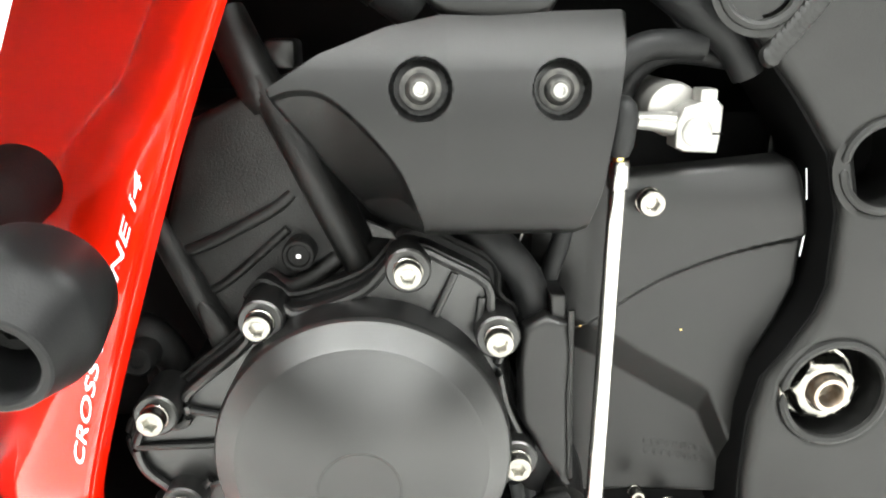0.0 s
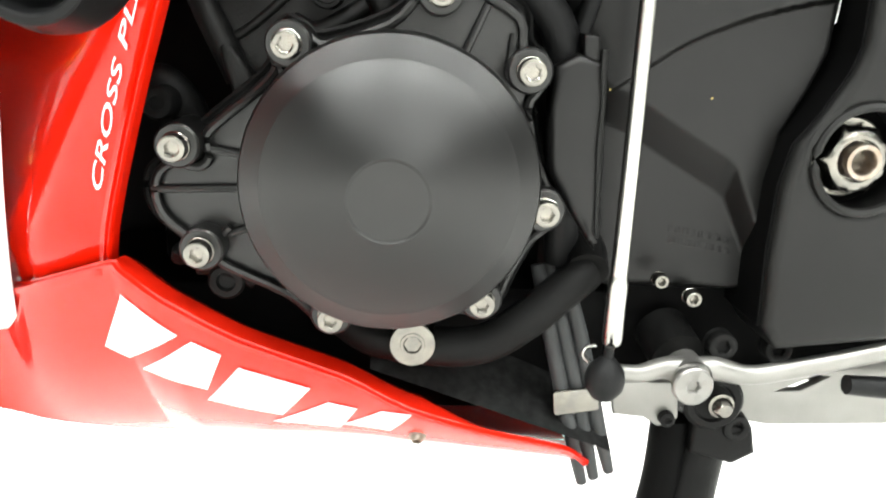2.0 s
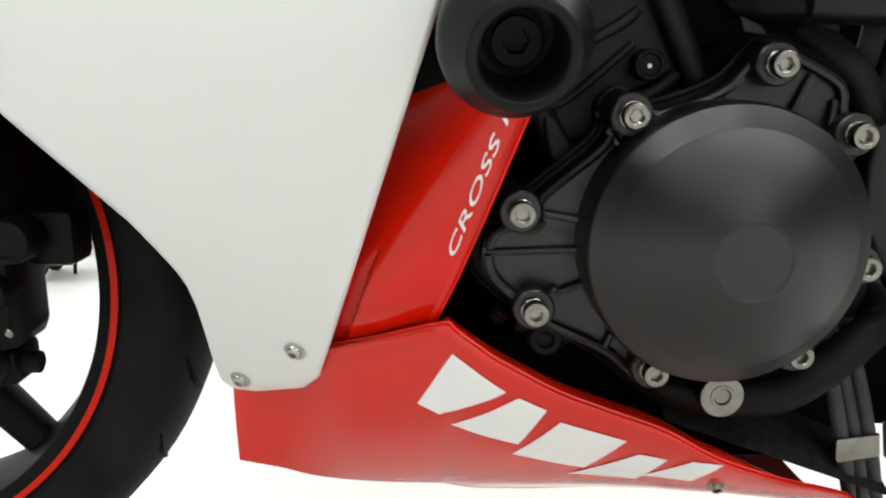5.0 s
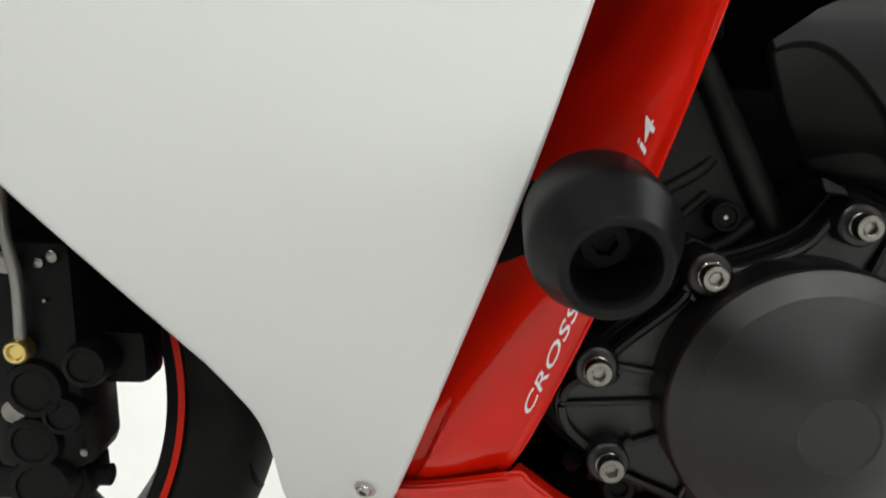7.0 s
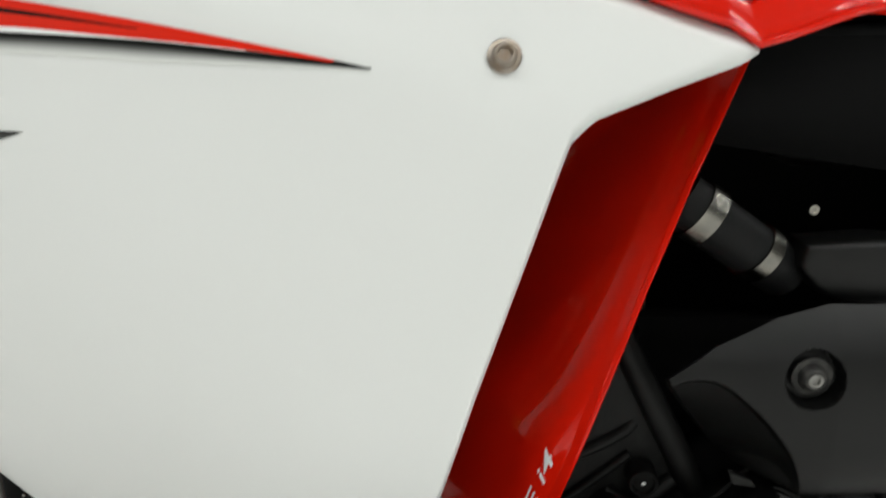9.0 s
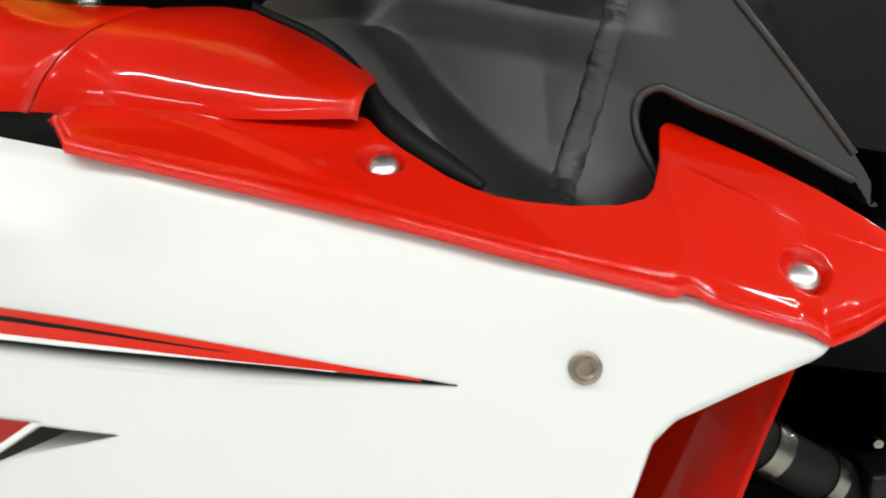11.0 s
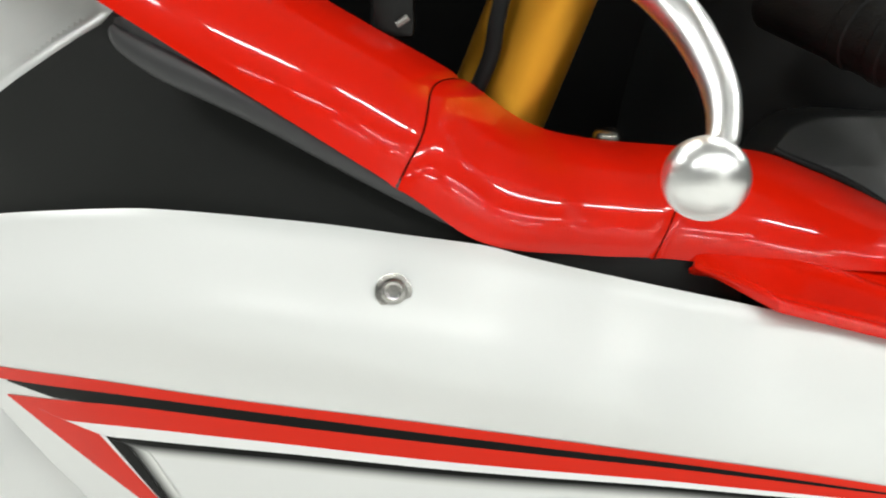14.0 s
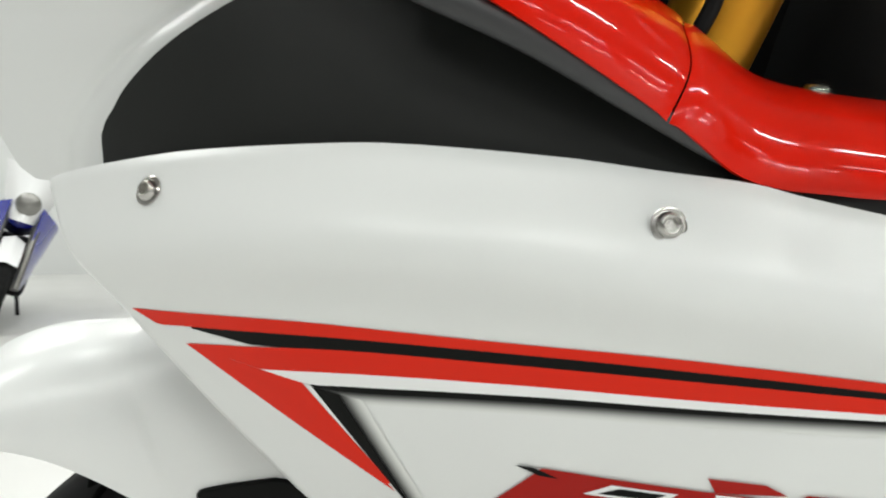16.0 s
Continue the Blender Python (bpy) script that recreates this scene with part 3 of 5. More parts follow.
def belly_side(x, w):
    """Point of the side face: w from the crease (0) to the lower edge (1)."""
    top, side = lerp_table(BELLY_TOP, x)
    low = lerp_table(BELLY_LOW, x)[0]
    under = min(-0.100, side + 0.092)
    return Vector((x, side + (under - side) * (0.42 * w + 0.58 * w ** 2.6), top + (low - top) * w))


def belly_point(u, v):
    x = -0.318 + 0.402 * u
    if v < 0.16:
        a = v / 0.16
        p = belly_side(x, 0)
        wide = 0.032 * max(0.06, min(1.0, (x + 0.19) / 0.012)) * max(0.3, min(1.0, (0.03 - x) / 0.05))
        lift = 0.0012 * math.sin(a * math.pi)
        return (x, p.y + wide * (1 - a) ** 1.4, p.z - 0.0012 * (1 - a) + lift - 0.003 * max(0.0, 1 - a * 5))
    if v > 0.86:
        a = (v - 0.86) / 0.14
        p = belly_side(x, 1)
        return (x, p.y + 0.006 * math.sin(a * math.pi / 2) + 0.10 * a * a, p.z - 0.006 * math.sin(min(1.0, a * 2) * math.pi / 2))
    w = (v - 0.16) / 0.70
    p = belly_side(x, w)
    soft = 0.0012 * max(0.0, 1 - w / 0.03) ** 2
    return (x, p.y + soft, p.z)


belly = part("belly_pan", sheet(belly_point, 190, 100, 0.003), BELLY_RED, moto, "glossy red belly pan with a white maker's mark", 60)


def belly_hit(x, z):
    """y of the belly pan's side at x, z."""
    top, low = lerp_table(BELLY_TOP, x)[0], lerp_table(BELLY_LOW, x)[0]
    return belly_side(x, max(0.0, min(1.0, (top - z) / (top - low)))).y


# the maker's mark: slanted white blocks that shrink towards the rear, corners as (x, z)
MARK = [[(-0.1781, 0.2474), (-0.1487, 0.227), (-0.1841, 0.2019), (-0.1971, 0.2088)], [(-0.1419, 0.2239), (-0.1264, 0.217), (-0.1391, 0.188), (-0.1773, 0.1958)], [(-0.1181, 0.2092), (-0.0805, 0.1974), (-0.0991, 0.1702), (-0.1413, 0.1784)], [(-0.0716, 0.1871), (-0.0555, 0.1839), (-0.0667, 0.1605), (-0.1065, 0.1613)], [(-0.0422, 0.1846), (-0.0254, 0.1837), (-0.0376, 0.1651), (-0.0653, 0.1652)]]
for a, b, c, d in MARK:
    def fn(u, v, a=Vector(a), b=Vector(b), c=Vector(c), d=Vector(d)):
        q = a.lerp(b, u).lerp(d.lerp(c, u), v)
        return (q.x, belly_hit(q.x, q.y) - 0.0008, q.y)
    part("mark_block", sheet(fn, 10, 10), WHITE_INK, belly, "white slanted block of the maker's mark")
bel_screw = again(rusty, (-0.0222, belly_hit(-0.0222, 0.1617) - 0.0005, 0.1617), belly, "small steel screw", Matrix.Rotation(radians(30), 4, "X") @ Matrix.Diagonal((0.8, 0.8, 0.8, 1)))
part("felt_lining", sheet(lambda u, v: (-0.05 + 0.145 * u, -0.165 + 0.04 * v, 0.196 - 0.052 * u + 0.03 * v * (1 - 0.4 * u)), 40, 14), FOAM, belly, "black felt lining")


# ---- engine side ----
CX, CZ = -0.039, 0.3108
DOME = [(0.0605, 0.0127)]
for k in range(20):
    r0 = 0.0605 - 0.002 * k
    DOME.append((r0 - 0.002, DOME[-1][1] + 0.002 * math.tan(radians(34 - 0.43 * (2 * k + 1)))))
HUB = DOME[-1][1]
cover = part("engine_cover", lathe([(0.0735, -0.04), (0.0735, 0.0), (0.0731, 0.002), (0.0720, 0.0040), (0.0700, 0.0055), (0.0622, 0.0115), (0.0614, 0.0122)] + DOME
                                   + [(0.0199, HUB + 0.0002), (0.0193, HUB + 0.0002), (0.0187, HUB - 0.0002), (0.0180, HUB - 0.0004), (0.010, HUB - 0.0003), (0, HUB - 0.0003)], (CX, -0.2035, CZ), seg=120), ENGINE, moto, "satin black domed alternator cover", smooth=9)
FLANGE = [(-0.028, 0.402), (-0.021, 0.41), (-0.010, 0.412), (0.001, 0.407), (0.024, 0.394), (0.027, 0.378), (0.036, 0.370), (0.036, 0.359), (0.031, 0.350), (0.036, 0.325), (0.043, 0.309), (0.048, 0.297),
          (0.045, 0.286), (0.036, 0.278), (0.026, 0.259), (0.021, 0.246), (0.014, 0.238), (0.002, 0.237), (-0.03, 0.236), (-0.060, 0.231), (-0.070, 0.227), (-0.080, 0.232), (-0.094, 0.244), (-0.124, 0.258)]
FLANGE2 = [(-0.132, 0.263), (-0.146, 0.275), (-0.159, 0.287), (-0.163, 0.300), (-0.160, 0.311), (-0.151, 0.316), (-0.140, 0.314), (-0.134, 0.319), (-0.135, 0.330), (-0.128, 0.338), (-0.106, 0.356), (-0.098, 0.366), (-0.098, 0.377), (-0.090, 0.385), (-0.081, 0.381), (-0.072, 0.378), (-0.041, 0.389)]
RIM = spline([(a, b, 0) for a, b in FLANGE + FLANGE2], 3, True)
part("flange", plate([RIM], -0.178, -0.15, 0.0012), ENGINE, cover, "satin black cover flange")
# raised bead round the flange and its webs
bead = [(p.x + (CX - p.x) * 0.03, -0.180, p.y + (CZ - p.y) * 0.03) for p in RIM]
part("flange_bead", tube(bead + [bead[0]], 0.0026, 8, 1, smooth=False), ENGINE, cover)
WEBS = [((-0.136, 0.324), (-0.108, 0.3195)), ((-0.160, 0.3015), (-0.108, 0.304)), ((-0.122, 0.279), (-0.102, 0.2865)), ((0.0062, 0.397), (-0.005, 0.372)), ((-0.137, 0.267), (-0.122, 0.283)),
        ((0.020, 0.384), (0.018, 0.366)), ((-0.098, 0.368), (-0.088, 0.355)), ((-0.094, 0.245), (-0.09, 0.256))]
for (ax, az), (bx, bz) in WEBS:
    part("web", tube([(ax, -0.1795, az), (bx, -0.1815, bz)], 0.0021, 8, 1), ENGINE, cover)
for bx, bz in ((-0.017, 0.402), (-0.089, 0.376), (0.0275, 0.367), (-0.144, 0.326), (0.039, 0.298), (-0.135, 0.273), (-0.069, 0.239), (0.009, 0.249)):
    part("bolt_boss", lathe([(0.0115, -0.03), (0.0112, -0.001), (0.0102, 0), (0, 0)], (bx, -0.1915, bz), seg=28), ENGINE, cover)
bolt = part("bolt", socket_bolt(0.0067, 0.0085, 0.0073), STEEL, cover, "steel socket-head bolt")
bolt.location = (-0.017, -0.192, 0.402)
for k, (bx, bz) in enumerate(((-0.089, 0.376), (0.0275, 0.367), (-0.144, 0.326), (0.039, 0.298), (-0.135, 0.273), (-0.069, 0.239), (0.009, 0.249))):
    again(bolt, (bx, -0.192, bz), cover, "", Matrix.Rotation(0.7 * k, 4, "Y"))
# crankcase joint that shows round the cover
joint = [(p.x + (p.x - CX) * 0.045, p.y + (p.y - CZ) * 0.05) for p in RIM]
part("case_joint", plate([joint], -0.166, -0.10, 0.002), CASTING, moto, "black crankcase rim round the cover")
part("case_joint_edge", tube([(a, -0.166, b) for a, b in joint] + [(joint[0][0], -0.166, joint[0][1])], 0.0018, 6, 1, smooth=False), CASTING, moto)

# plain engine masses, coloured near-black to stand for the shade between the parts
part("crankcase", box(-0.19, 0.34, -0.085, 0.2, 0.205, 0.47, 0.012), DARK, moto, "engine crankcase, coloured near-black for the shade")
part("airbox", box(-0.30, 0.36, 0.02, 0.16, 0.46, 0.70, 0.02), DARK, moto, "airbox and throttle bodies, coloured near-black for the shade")
# added dark box: fills the shaded gap where the floor would show
part("panel_shade_box", box(-0.30, -0.17, -0.02, 0.2, 0.15, 0.62, 0.01), DARK, moto, "dark box added for the shade behind the panel")
# added dark boxes: shade under the engine, hiding the bright floor
part("underside_shade", join(box(0.095, 0.45, -0.118, 0.16, 0.166, 0.27, 0.01), box(0.20, 0.45, -0.112, 0.1, 0.166, 0.20, 0.006)), DARK, moto, "dark boxes added for the shade under the engine")
# dark box added behind the fork to black out the bright background
part("fork_shade_box", box(-0.66, -0.44, 0.02, 0.2, 0.275, 0.60, 0.01), DARK, moto, "dark box added for the shade behind the fork")
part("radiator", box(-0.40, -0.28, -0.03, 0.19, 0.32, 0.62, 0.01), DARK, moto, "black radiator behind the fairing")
block = part("cylinder_block", plate([[(-0.128, 0.468), (-0.087, 0.488), (-0.062, 0.440), (-0.040, 0.391), (-0.063, 0.372), (-0.090, 0.366), (-0.118, 0.352), (-0.132, 0.38), (-0.146, 0.41)]], -0.148, -0.06, 0.006, 1), BLOCK, moto, "black cast cylinder block")
part("block_rib", tube([(-0.092, -0.146, 0.49), (-0.066, -0.150, 0.438), (-0.046, -0.150, 0.398), (-0.042, -0.146, 0.386)], [0.0075, 0.0078, 0.008, 0.009], 14, 5), BLOCK, block)
part("block_rib", tube([(-0.150, -0.146, 0.415), (-0.134, -0.150, 0.385), (-0.121, -0.148, 0.356)], [0.006, 0.0075, 0.008], 14, 5), BLOCK, block)
part("block_rib", tube([(-0.138, -0.146, 0.398), (-0.120, -0.149, 0.405), (-0.088, -0.149, 0.422), (-0.078, -0.146, 0.430)], 0.0035, 10, 4), BLOCK, block)
part("block_rib", tube([(-0.128, -0.146, 0.375), (-0.112, -0.150, 0.384), (-0.080, -0.150, 0.412)], 0.0025, 10, 4), BLOCK, block)
part("block_rib", tube([(-0.092, -0.148, 0.386), (-0.080, -0.153, 0.3815), (-0.066, -0.152, 0.388), (-0.055, -0.148, 0.395)], 0.005, 10, 4), BLOCK, block)
part("block_foot", plate([[(-0.130, 0.372), (-0.122, 0.372), (-0.108, 0.350), (-0.112, 0.343), (-0.122, 0.345)]], -0.158, -0.13, 0.003, 2), BLOCK, block)
plug = part("oil_plug", lathe([(0.0085, -0.01), (0.0085, 0.002), (0.0078, 0.003), (0.0062, 0.003), (0.0055, 0.0015), (0, 0.0015)], (-0.0735, -0.160, 0.401), seg=28), CASTING, block, "round black plug")
part("paint_mark", lathe([(0.0013, 0), (0.001, 0.0004), (0, 0.0005)], (-0.0735, -0.1618, 0.4005), seg=10), WHITE_INK, plug, "small white paint dot")
part("coolant_pipe", tube([(-0.110, -0.135, 0.520), (-0.094, -0.142, 0.488), (-0.088, -0.14, 0.478)], [0.0115, 0.012, 0.0125], 20, 6), PLASTIC, moto, "black pipe above the cylinder block")
part("sensor", box(-0.090, -0.074, -0.14, -0.11, 0.493, 0.508, 0.003), PLASTIC, moto)
part("side_case", tube([(-0.19, -0.13, 0.345), (-0.165, -0.14, 0.35), (-0.15, -0.135, 0.33), (-0.155, -0.13, 0.30)], [0.010, 0.012, 0.010, 0.008], 14, 5), CASTING, moto)
part("case_lug", lathe([(0.009, -0.03), (0.009, 0.002), (0.0075, 0.004), (0.004, 0.004), (0.0035, 0.0015), (0, 0.0015)], (-0.161, -0.160, 0.343), seg=24), CASTING, moto)
part("case_lug", lathe([(0.010, -0.03), (0.010, 0.002), (0.0085, 0.004), (0.0052, 0.004), (0.0045, 0.001), (0, 0.001)], (-0.126, -0.176, 0.252), seg=24), CASTING, moto, "black oil line fitting")
part("case_lug", tube([(-0.142, -0.172, 0.258), (-0.126, -0.174, 0.2575), (-0.112, -0.172, 0.2505)], 0.0045, 10, 4), CASTING, moto)
part("case_lug", tube([(-0.152, -0.17, 0.262), (-0.1495, -0.174, 0.268)], 0.005, 10, 1), CASTING, moto)

# intake cover with two recessed screws
INT_TOP = [(-0.077, 0.4885), (-0.055, 0.503), (-0.026, 0.5145), (-0.002, 0.520), (0.02, 0.5195), (0.05, 0.522), (0.079, 0.523), (0.083, 0.521)]
INT_LOW = [(-0.077, 0.4865), (-0.075, 0.481), (-0.057, 0.4525), (-0.042, 0.431), (-0.036, 0.4245), (-0.028, 0.4215), (0.062, 0.4205), (0.067, 0.423), (0.071, 0.44), (0.076, 0.478), (0.0815, 0.513), (0.083, 0.5195)]
INT_CURVE = smooth_table([(-0.080, 0.4835), (-0.066, 0.4885), (-0.052, 0.4868), (-0.037, 0.475), (-0.0235, 0.4595), (-0.0165, 0.447), (-0.0105, 0.430), (-0.009, 0.42)])


def intake_y(x, z):
    y = -0.2125 + 0.08 * max(0, x) + 12.0 * max(0, 0.452 - z) ** 2 + 6.0 * max(0, z - 0.468) ** 2 + 0.6 * max(0, z - 0.497) ** 1.35 + 1.2 * max(0, 0.428 - z) ** 1.4
    if x < -0.009:
        lim = lerp_table(INT_CURVE, x)[0]
        d = max(0.0, (lim - z)) if x > -0.052 else max(0.0, lim - z)
        d = min(d, max(0.0, (-0.009 - x)) * 1.5)
        y += 0.75 * d + 0.0022 * min(1, d / 0.003)
    for sx, sz, r in ((-0.011, 0.489, 0.0122), (0.0505, 0.489, 0.0118)):
        q = math.hypot(x - sx, z - sz)
        if q < r + 0.0012:
            y += 0.009 * min(1, (r + 0.0012 - q) / 0.0014)
    return y


def intake_grid(u, v):
    x = -0.077 + 0.16 * u
    low = lerp_table(sorted(INT_LOW), x)[0]
    top = lerp_table(INT_TOP, x)[0]
    z = low + (top - low) * v
    return (x, intake_y(x, z) + 0.005 * max(0, 1 - (z - low) / 0.005) ** 2 + 0.006 * max(0, 1 - (0.083 - x) / 0.003), z)


intake = part("intake_cover", sheet(intake_grid, 230, 150, 0.003), SATIN, moto, "matt black intake cover held by two recessed screws", 40)
is1 = part("screw", button_bolt(0.0092, 0.0055, 0.0022), DULL, intake, "dull steel screw")
is1.location = (-0.0112, -0.2045, 0.489)
is2 = again(is1, (0.0500, -0.1985, 0.4885), intake)
ring = part("screw_socket", lathe([(0.0033, 0.004), (0.0033, 0.0057), (0.0029, 0.0060), (0.0023, 0.0058), (0.0020, 0.0040), (0, 0.0038)], seg=24, hexed=(3, 4)), SILVER, is1, "bright hexagon socket")
again(ring, (0, 0, 0), is2, "bright hexagon socket")
part("top_bracket", plate([[(-0.012, 0.545), (-0.006, 0.523), (0.008, 0.5175), (0.025, 0.516), (0.044, 0.519), (0.051, 0.527), (0.055, 0.545)]], -0.184, -0.16, 0.004, 2), SATIN, moto, "grey-black bracket above the intake cover")
part("cover_clip", plate([[(-0.037, 0.4255), (-0.025, 0.4205), (-0.022, 0.416), (-0.034, 0.4175)]], -0.186, -0.182, 0.0008, 1), FRAME, moto)

# coolant hoses with clips behind the panel
hose = part("coolant_hose", tube([(-0.069, -0.175, 0.565), (-0.0594, -0.176, 0.558), (-0.030, -0.170, 0.537), (-0.014, -0.163, 0.5255)], 0.0132, 24, 6), RUBBER, moto, "black rubber coolant hose with steel clips")
for a, b in (((-0.0632, -0.1758, 0.5606), (-0.0556, -0.1756, 0.5554)), ((-0.0333, -0.1706, 0.5395), (-0.0273, -0.1694, 0.5350))):
    part("hose_clip", tube([a, b], 0.0147, 28, 1), STEEL, hose, "bright steel hose clip")
part("hose_screw", lathe([(0.0023, 0), (0.0023, 0.004), (0.001, 0.004), (0, 0.003)], (-0.0095, -0.176, 0.561), seg=12), STEEL, moto, "small bright screw")

# chain sprocket cover
SPR_RIGHT = [(0.236, 0.172), (0.2435, 0.176), (0.252, 0.181), (0.305, 0.178), (0.335, 0.178), (0.36, 0.190), (0.38, 0.1975), (0.41, 0.1985), (0.44, 0.193), (0.4465, 0.190), (0.451, 0.182)]
FOLD_A = smooth_table([(0.05, 0.336), (0.093, 0.366), (0.115, 0.381), (0.139, 0.392), (0.165, 0.4005), (0.2, 0.4085)])
FOLD_B = [(0.05, 0.372), (0.095, 0.352), (0.125, 0.334), (0.148, 0.321), (0.154, 0.3165), (0.166, 0.292), (0.18, 0.262), (0.2, 0.22)]


def sprocket_y(x, z):
    a, b = lerp_table(FOLD_A, x)[0], lerp_table(FOLD_B, x)[0]
    y = -0.149
    y -= 0.0045 * max(0.0, min(1.0, (z - a) / 0.0035 + 0.5))
    if z < b:
        y += min(0.012, 0.55 * (b - z)) + 0.05 * (b - z)
    y += 0.012 * max(0, 1 - (x - 0.05) / 0.04) ** 2 + 9.0 * max(0, z - 0.418) ** 2
    return y


def sprocket_point(u, v):
    top = 0.4435 + 0.0075 * max(0, min(1, (0.055 + 0.13 * u - 0.10) / 0.08))
    z = 0.236 + (top - 0.236) * v
    r = lerp_table(SPR_RIGHT, z)[0]
    x = 0.05 + (r - 0.05) * u
    z -= 0.012 * max(0, 1 - u / 0.4) * (1 - v) * -1
    e = 0.006 * max(0, 1 - (r - x) / 0.004) ** 2 + 0.006 * max(0, 1 - (top - z) / 0.004) ** 2 + 0.008 * max(0, 1 - (z - 0.236) / 0.006) ** 2
    return (x, sprocket_y(x, z) + e, z)


sprocket = part("sprocket_cover", sheet(sprocket_point, 110, 150, 0.006), PLASTIC, moto, "matt black plastic sprocket cover", 40)
sb = again(bolt, (0.108, -0.1555, 0.4285), sprocket, "steel socket-head bolt")
again(bolt, (0.1175, -0.146, 0.2485), sprocket, "", Matrix.Diagonal((0.62, 1, 0.62, 1)))
again(bolt, (0.1395, -0.142, 0.2365), sprocket, "", Matrix.Diagonal((0.72, 1, 0.72, 1)))
random.seed(4)
for row in range(2):
    x = 0.124 + 0.001 * row
    while x < 0.164:
        w = random.uniform(0.0025, 0.005)
        z = 0.2735 - 0.0068 * row - (x - 0.124) * 0.16
        part("moulded_mark", box(x, x + w, sprocket_y(x, z) - 0.0004, sprocket_y(x, z) + 0.002, z, z + 0.0042, 0.0003), PLASTIC, sprocket)
        x += w + 0.0016
for sx, sz in ((0.0775, 0.3565), (0.1345, 0.3535)):
    part("dust_speck", lathe([(0.0007, 0), (0.0005, 0.0003), (0, 0.0004)], (sx, sprocket_y(sx, sz) - 0.0002, sz), seg=8), BRASS, sprocket)

# black bracket, hoses and wires between cover and sprocket
part("hose_guard", plate([[(0.041, 0.3695), (0.0635, 0.372), (0.0655, 0.33), (0.0685, 0.282), (0.066, 0.278), (0.045, 0.311), (0.040, 0.325)]], -0.186, -0.172, 0.004, 2), PLASTIC, moto, "black plastic hose guard")
part("hose_guard_wall", plate([[(0.0545, 0.3855), (0.0625, 0.385), (0.0655, 0.371), (0.0555, 0.369)]], -0.180, -0.15, 0.002, 1), PLASTIC, moto)
part("guard_edge", tube([(0.065, -0.182, 0.378), (0.0665, -0.182, 0.33), (0.069, -0.182, 0.282)], 0.002, 8, 3), PLASTIC, moto)
part("breather_hose", tube([(0.012, -0.150, 0.42), (0.03, -0.160, 0.405), (0.044, -0.163, 0.388), (0.050, -0.163, 0.365), (0.052, -0.16, 0.32), (0.058, -0.15, 0.26)], 0.0098, 18, 6), RUBBER, moto, "black rubber breather hose")
part("thin_hose", tube([(0.070, -0.145, 0.43), (0.064, -0.150, 0.405), (0.058, -0.152, 0.385), (0.056, -0.15, 0.36)], 0.0052, 14, 5), RUBBER, moto, "grey rubber hose")
part("wire", tube([(0.0465, -0.150, 0.424), (0.0435, -0.152, 0.412), (0.0405, -0.15, 0.40)], 0.0006, 6, 4), SILVER, moto)
part("neck", tube([(0.022, -0.150, 0.43), (0.021, -0.152, 0.405)], 0.010, 16, 2), RUBBER, moto)
part("coolant_pipe", tube([(-0.072, -0.155, 0.228), (-0.05, -0.165, 0.217), (-0.02, -0.17, 0.2135), (0.012, -0.17, 0.2145), (0.036, -0.172, 0.230), (0.060, -0.17, 0.251), (0.072, -0.165, 0.258)], [0.010, 0.011, 0.0112, 0.0112, 0.0112, 0.011, 0.0095], 22, 7), CASTING, moto, "satin black coolant pipe under the cover")
part("coolant_pipe", tube([(0.070, -0.168, 0.259), (0.0725, -0.15, 0.266), (0.073, -0.13, 0.268)], [0.0118, 0.011, 0.010], 18, 4), CASTING, moto)
drain = part("drain_bolt", lathe([(0.0128, -0.02), (0.0128, 0), (0.0122, 0.001), (0.0068, 0.0011), (0.0066, 0.0016), (0.005, 0.0016), (0.0047, 0.0003), (0, 0.0002)], (-0.0262, -0.185, 0.2205), seg=30, hexed=(6, 7)), STEEL, moto, "flat alloy plug with a hexagon recess")
# near-black box, again for the shade above the belly pan
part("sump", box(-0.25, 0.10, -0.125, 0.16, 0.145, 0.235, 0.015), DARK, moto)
tubes = [((0.046, -0.145, 0.255), (0.055, -0.152, 0.215), (0.068, -0.155, 0.165), (0.083, -0.150, 0.113)), ((0.052, -0.142, 0.255), (0.064, -0.150, 0.213), (0.077, -0.153, 0.165), (0.0905, -0.149, 0.116)), ((0.060, -0.142, 0.255), (0.073, -0.150, 0.215), (0.086, -0.153, 0.165), (0.100, -0.148, 0.120))]
for pts in tubes:
    part("overflow_tube", tube(pts, [0.0043, 0.0046, 0.0049, 0.0034], 14, 6), HOSE, moto, "grey rubber overflow tube")
part("tube_clip", plate([[(0.058, 0.1795), (0.0595, 0.181), (0.0845, 0.184), (0.0865, 0.171), (0.0855, 0.169), (0.0605, 0.165), (0.059, 0.167)]], -0.161, -0.158, 0.0008, 1), STEEL, moto, "bright steel strap round the tubes")

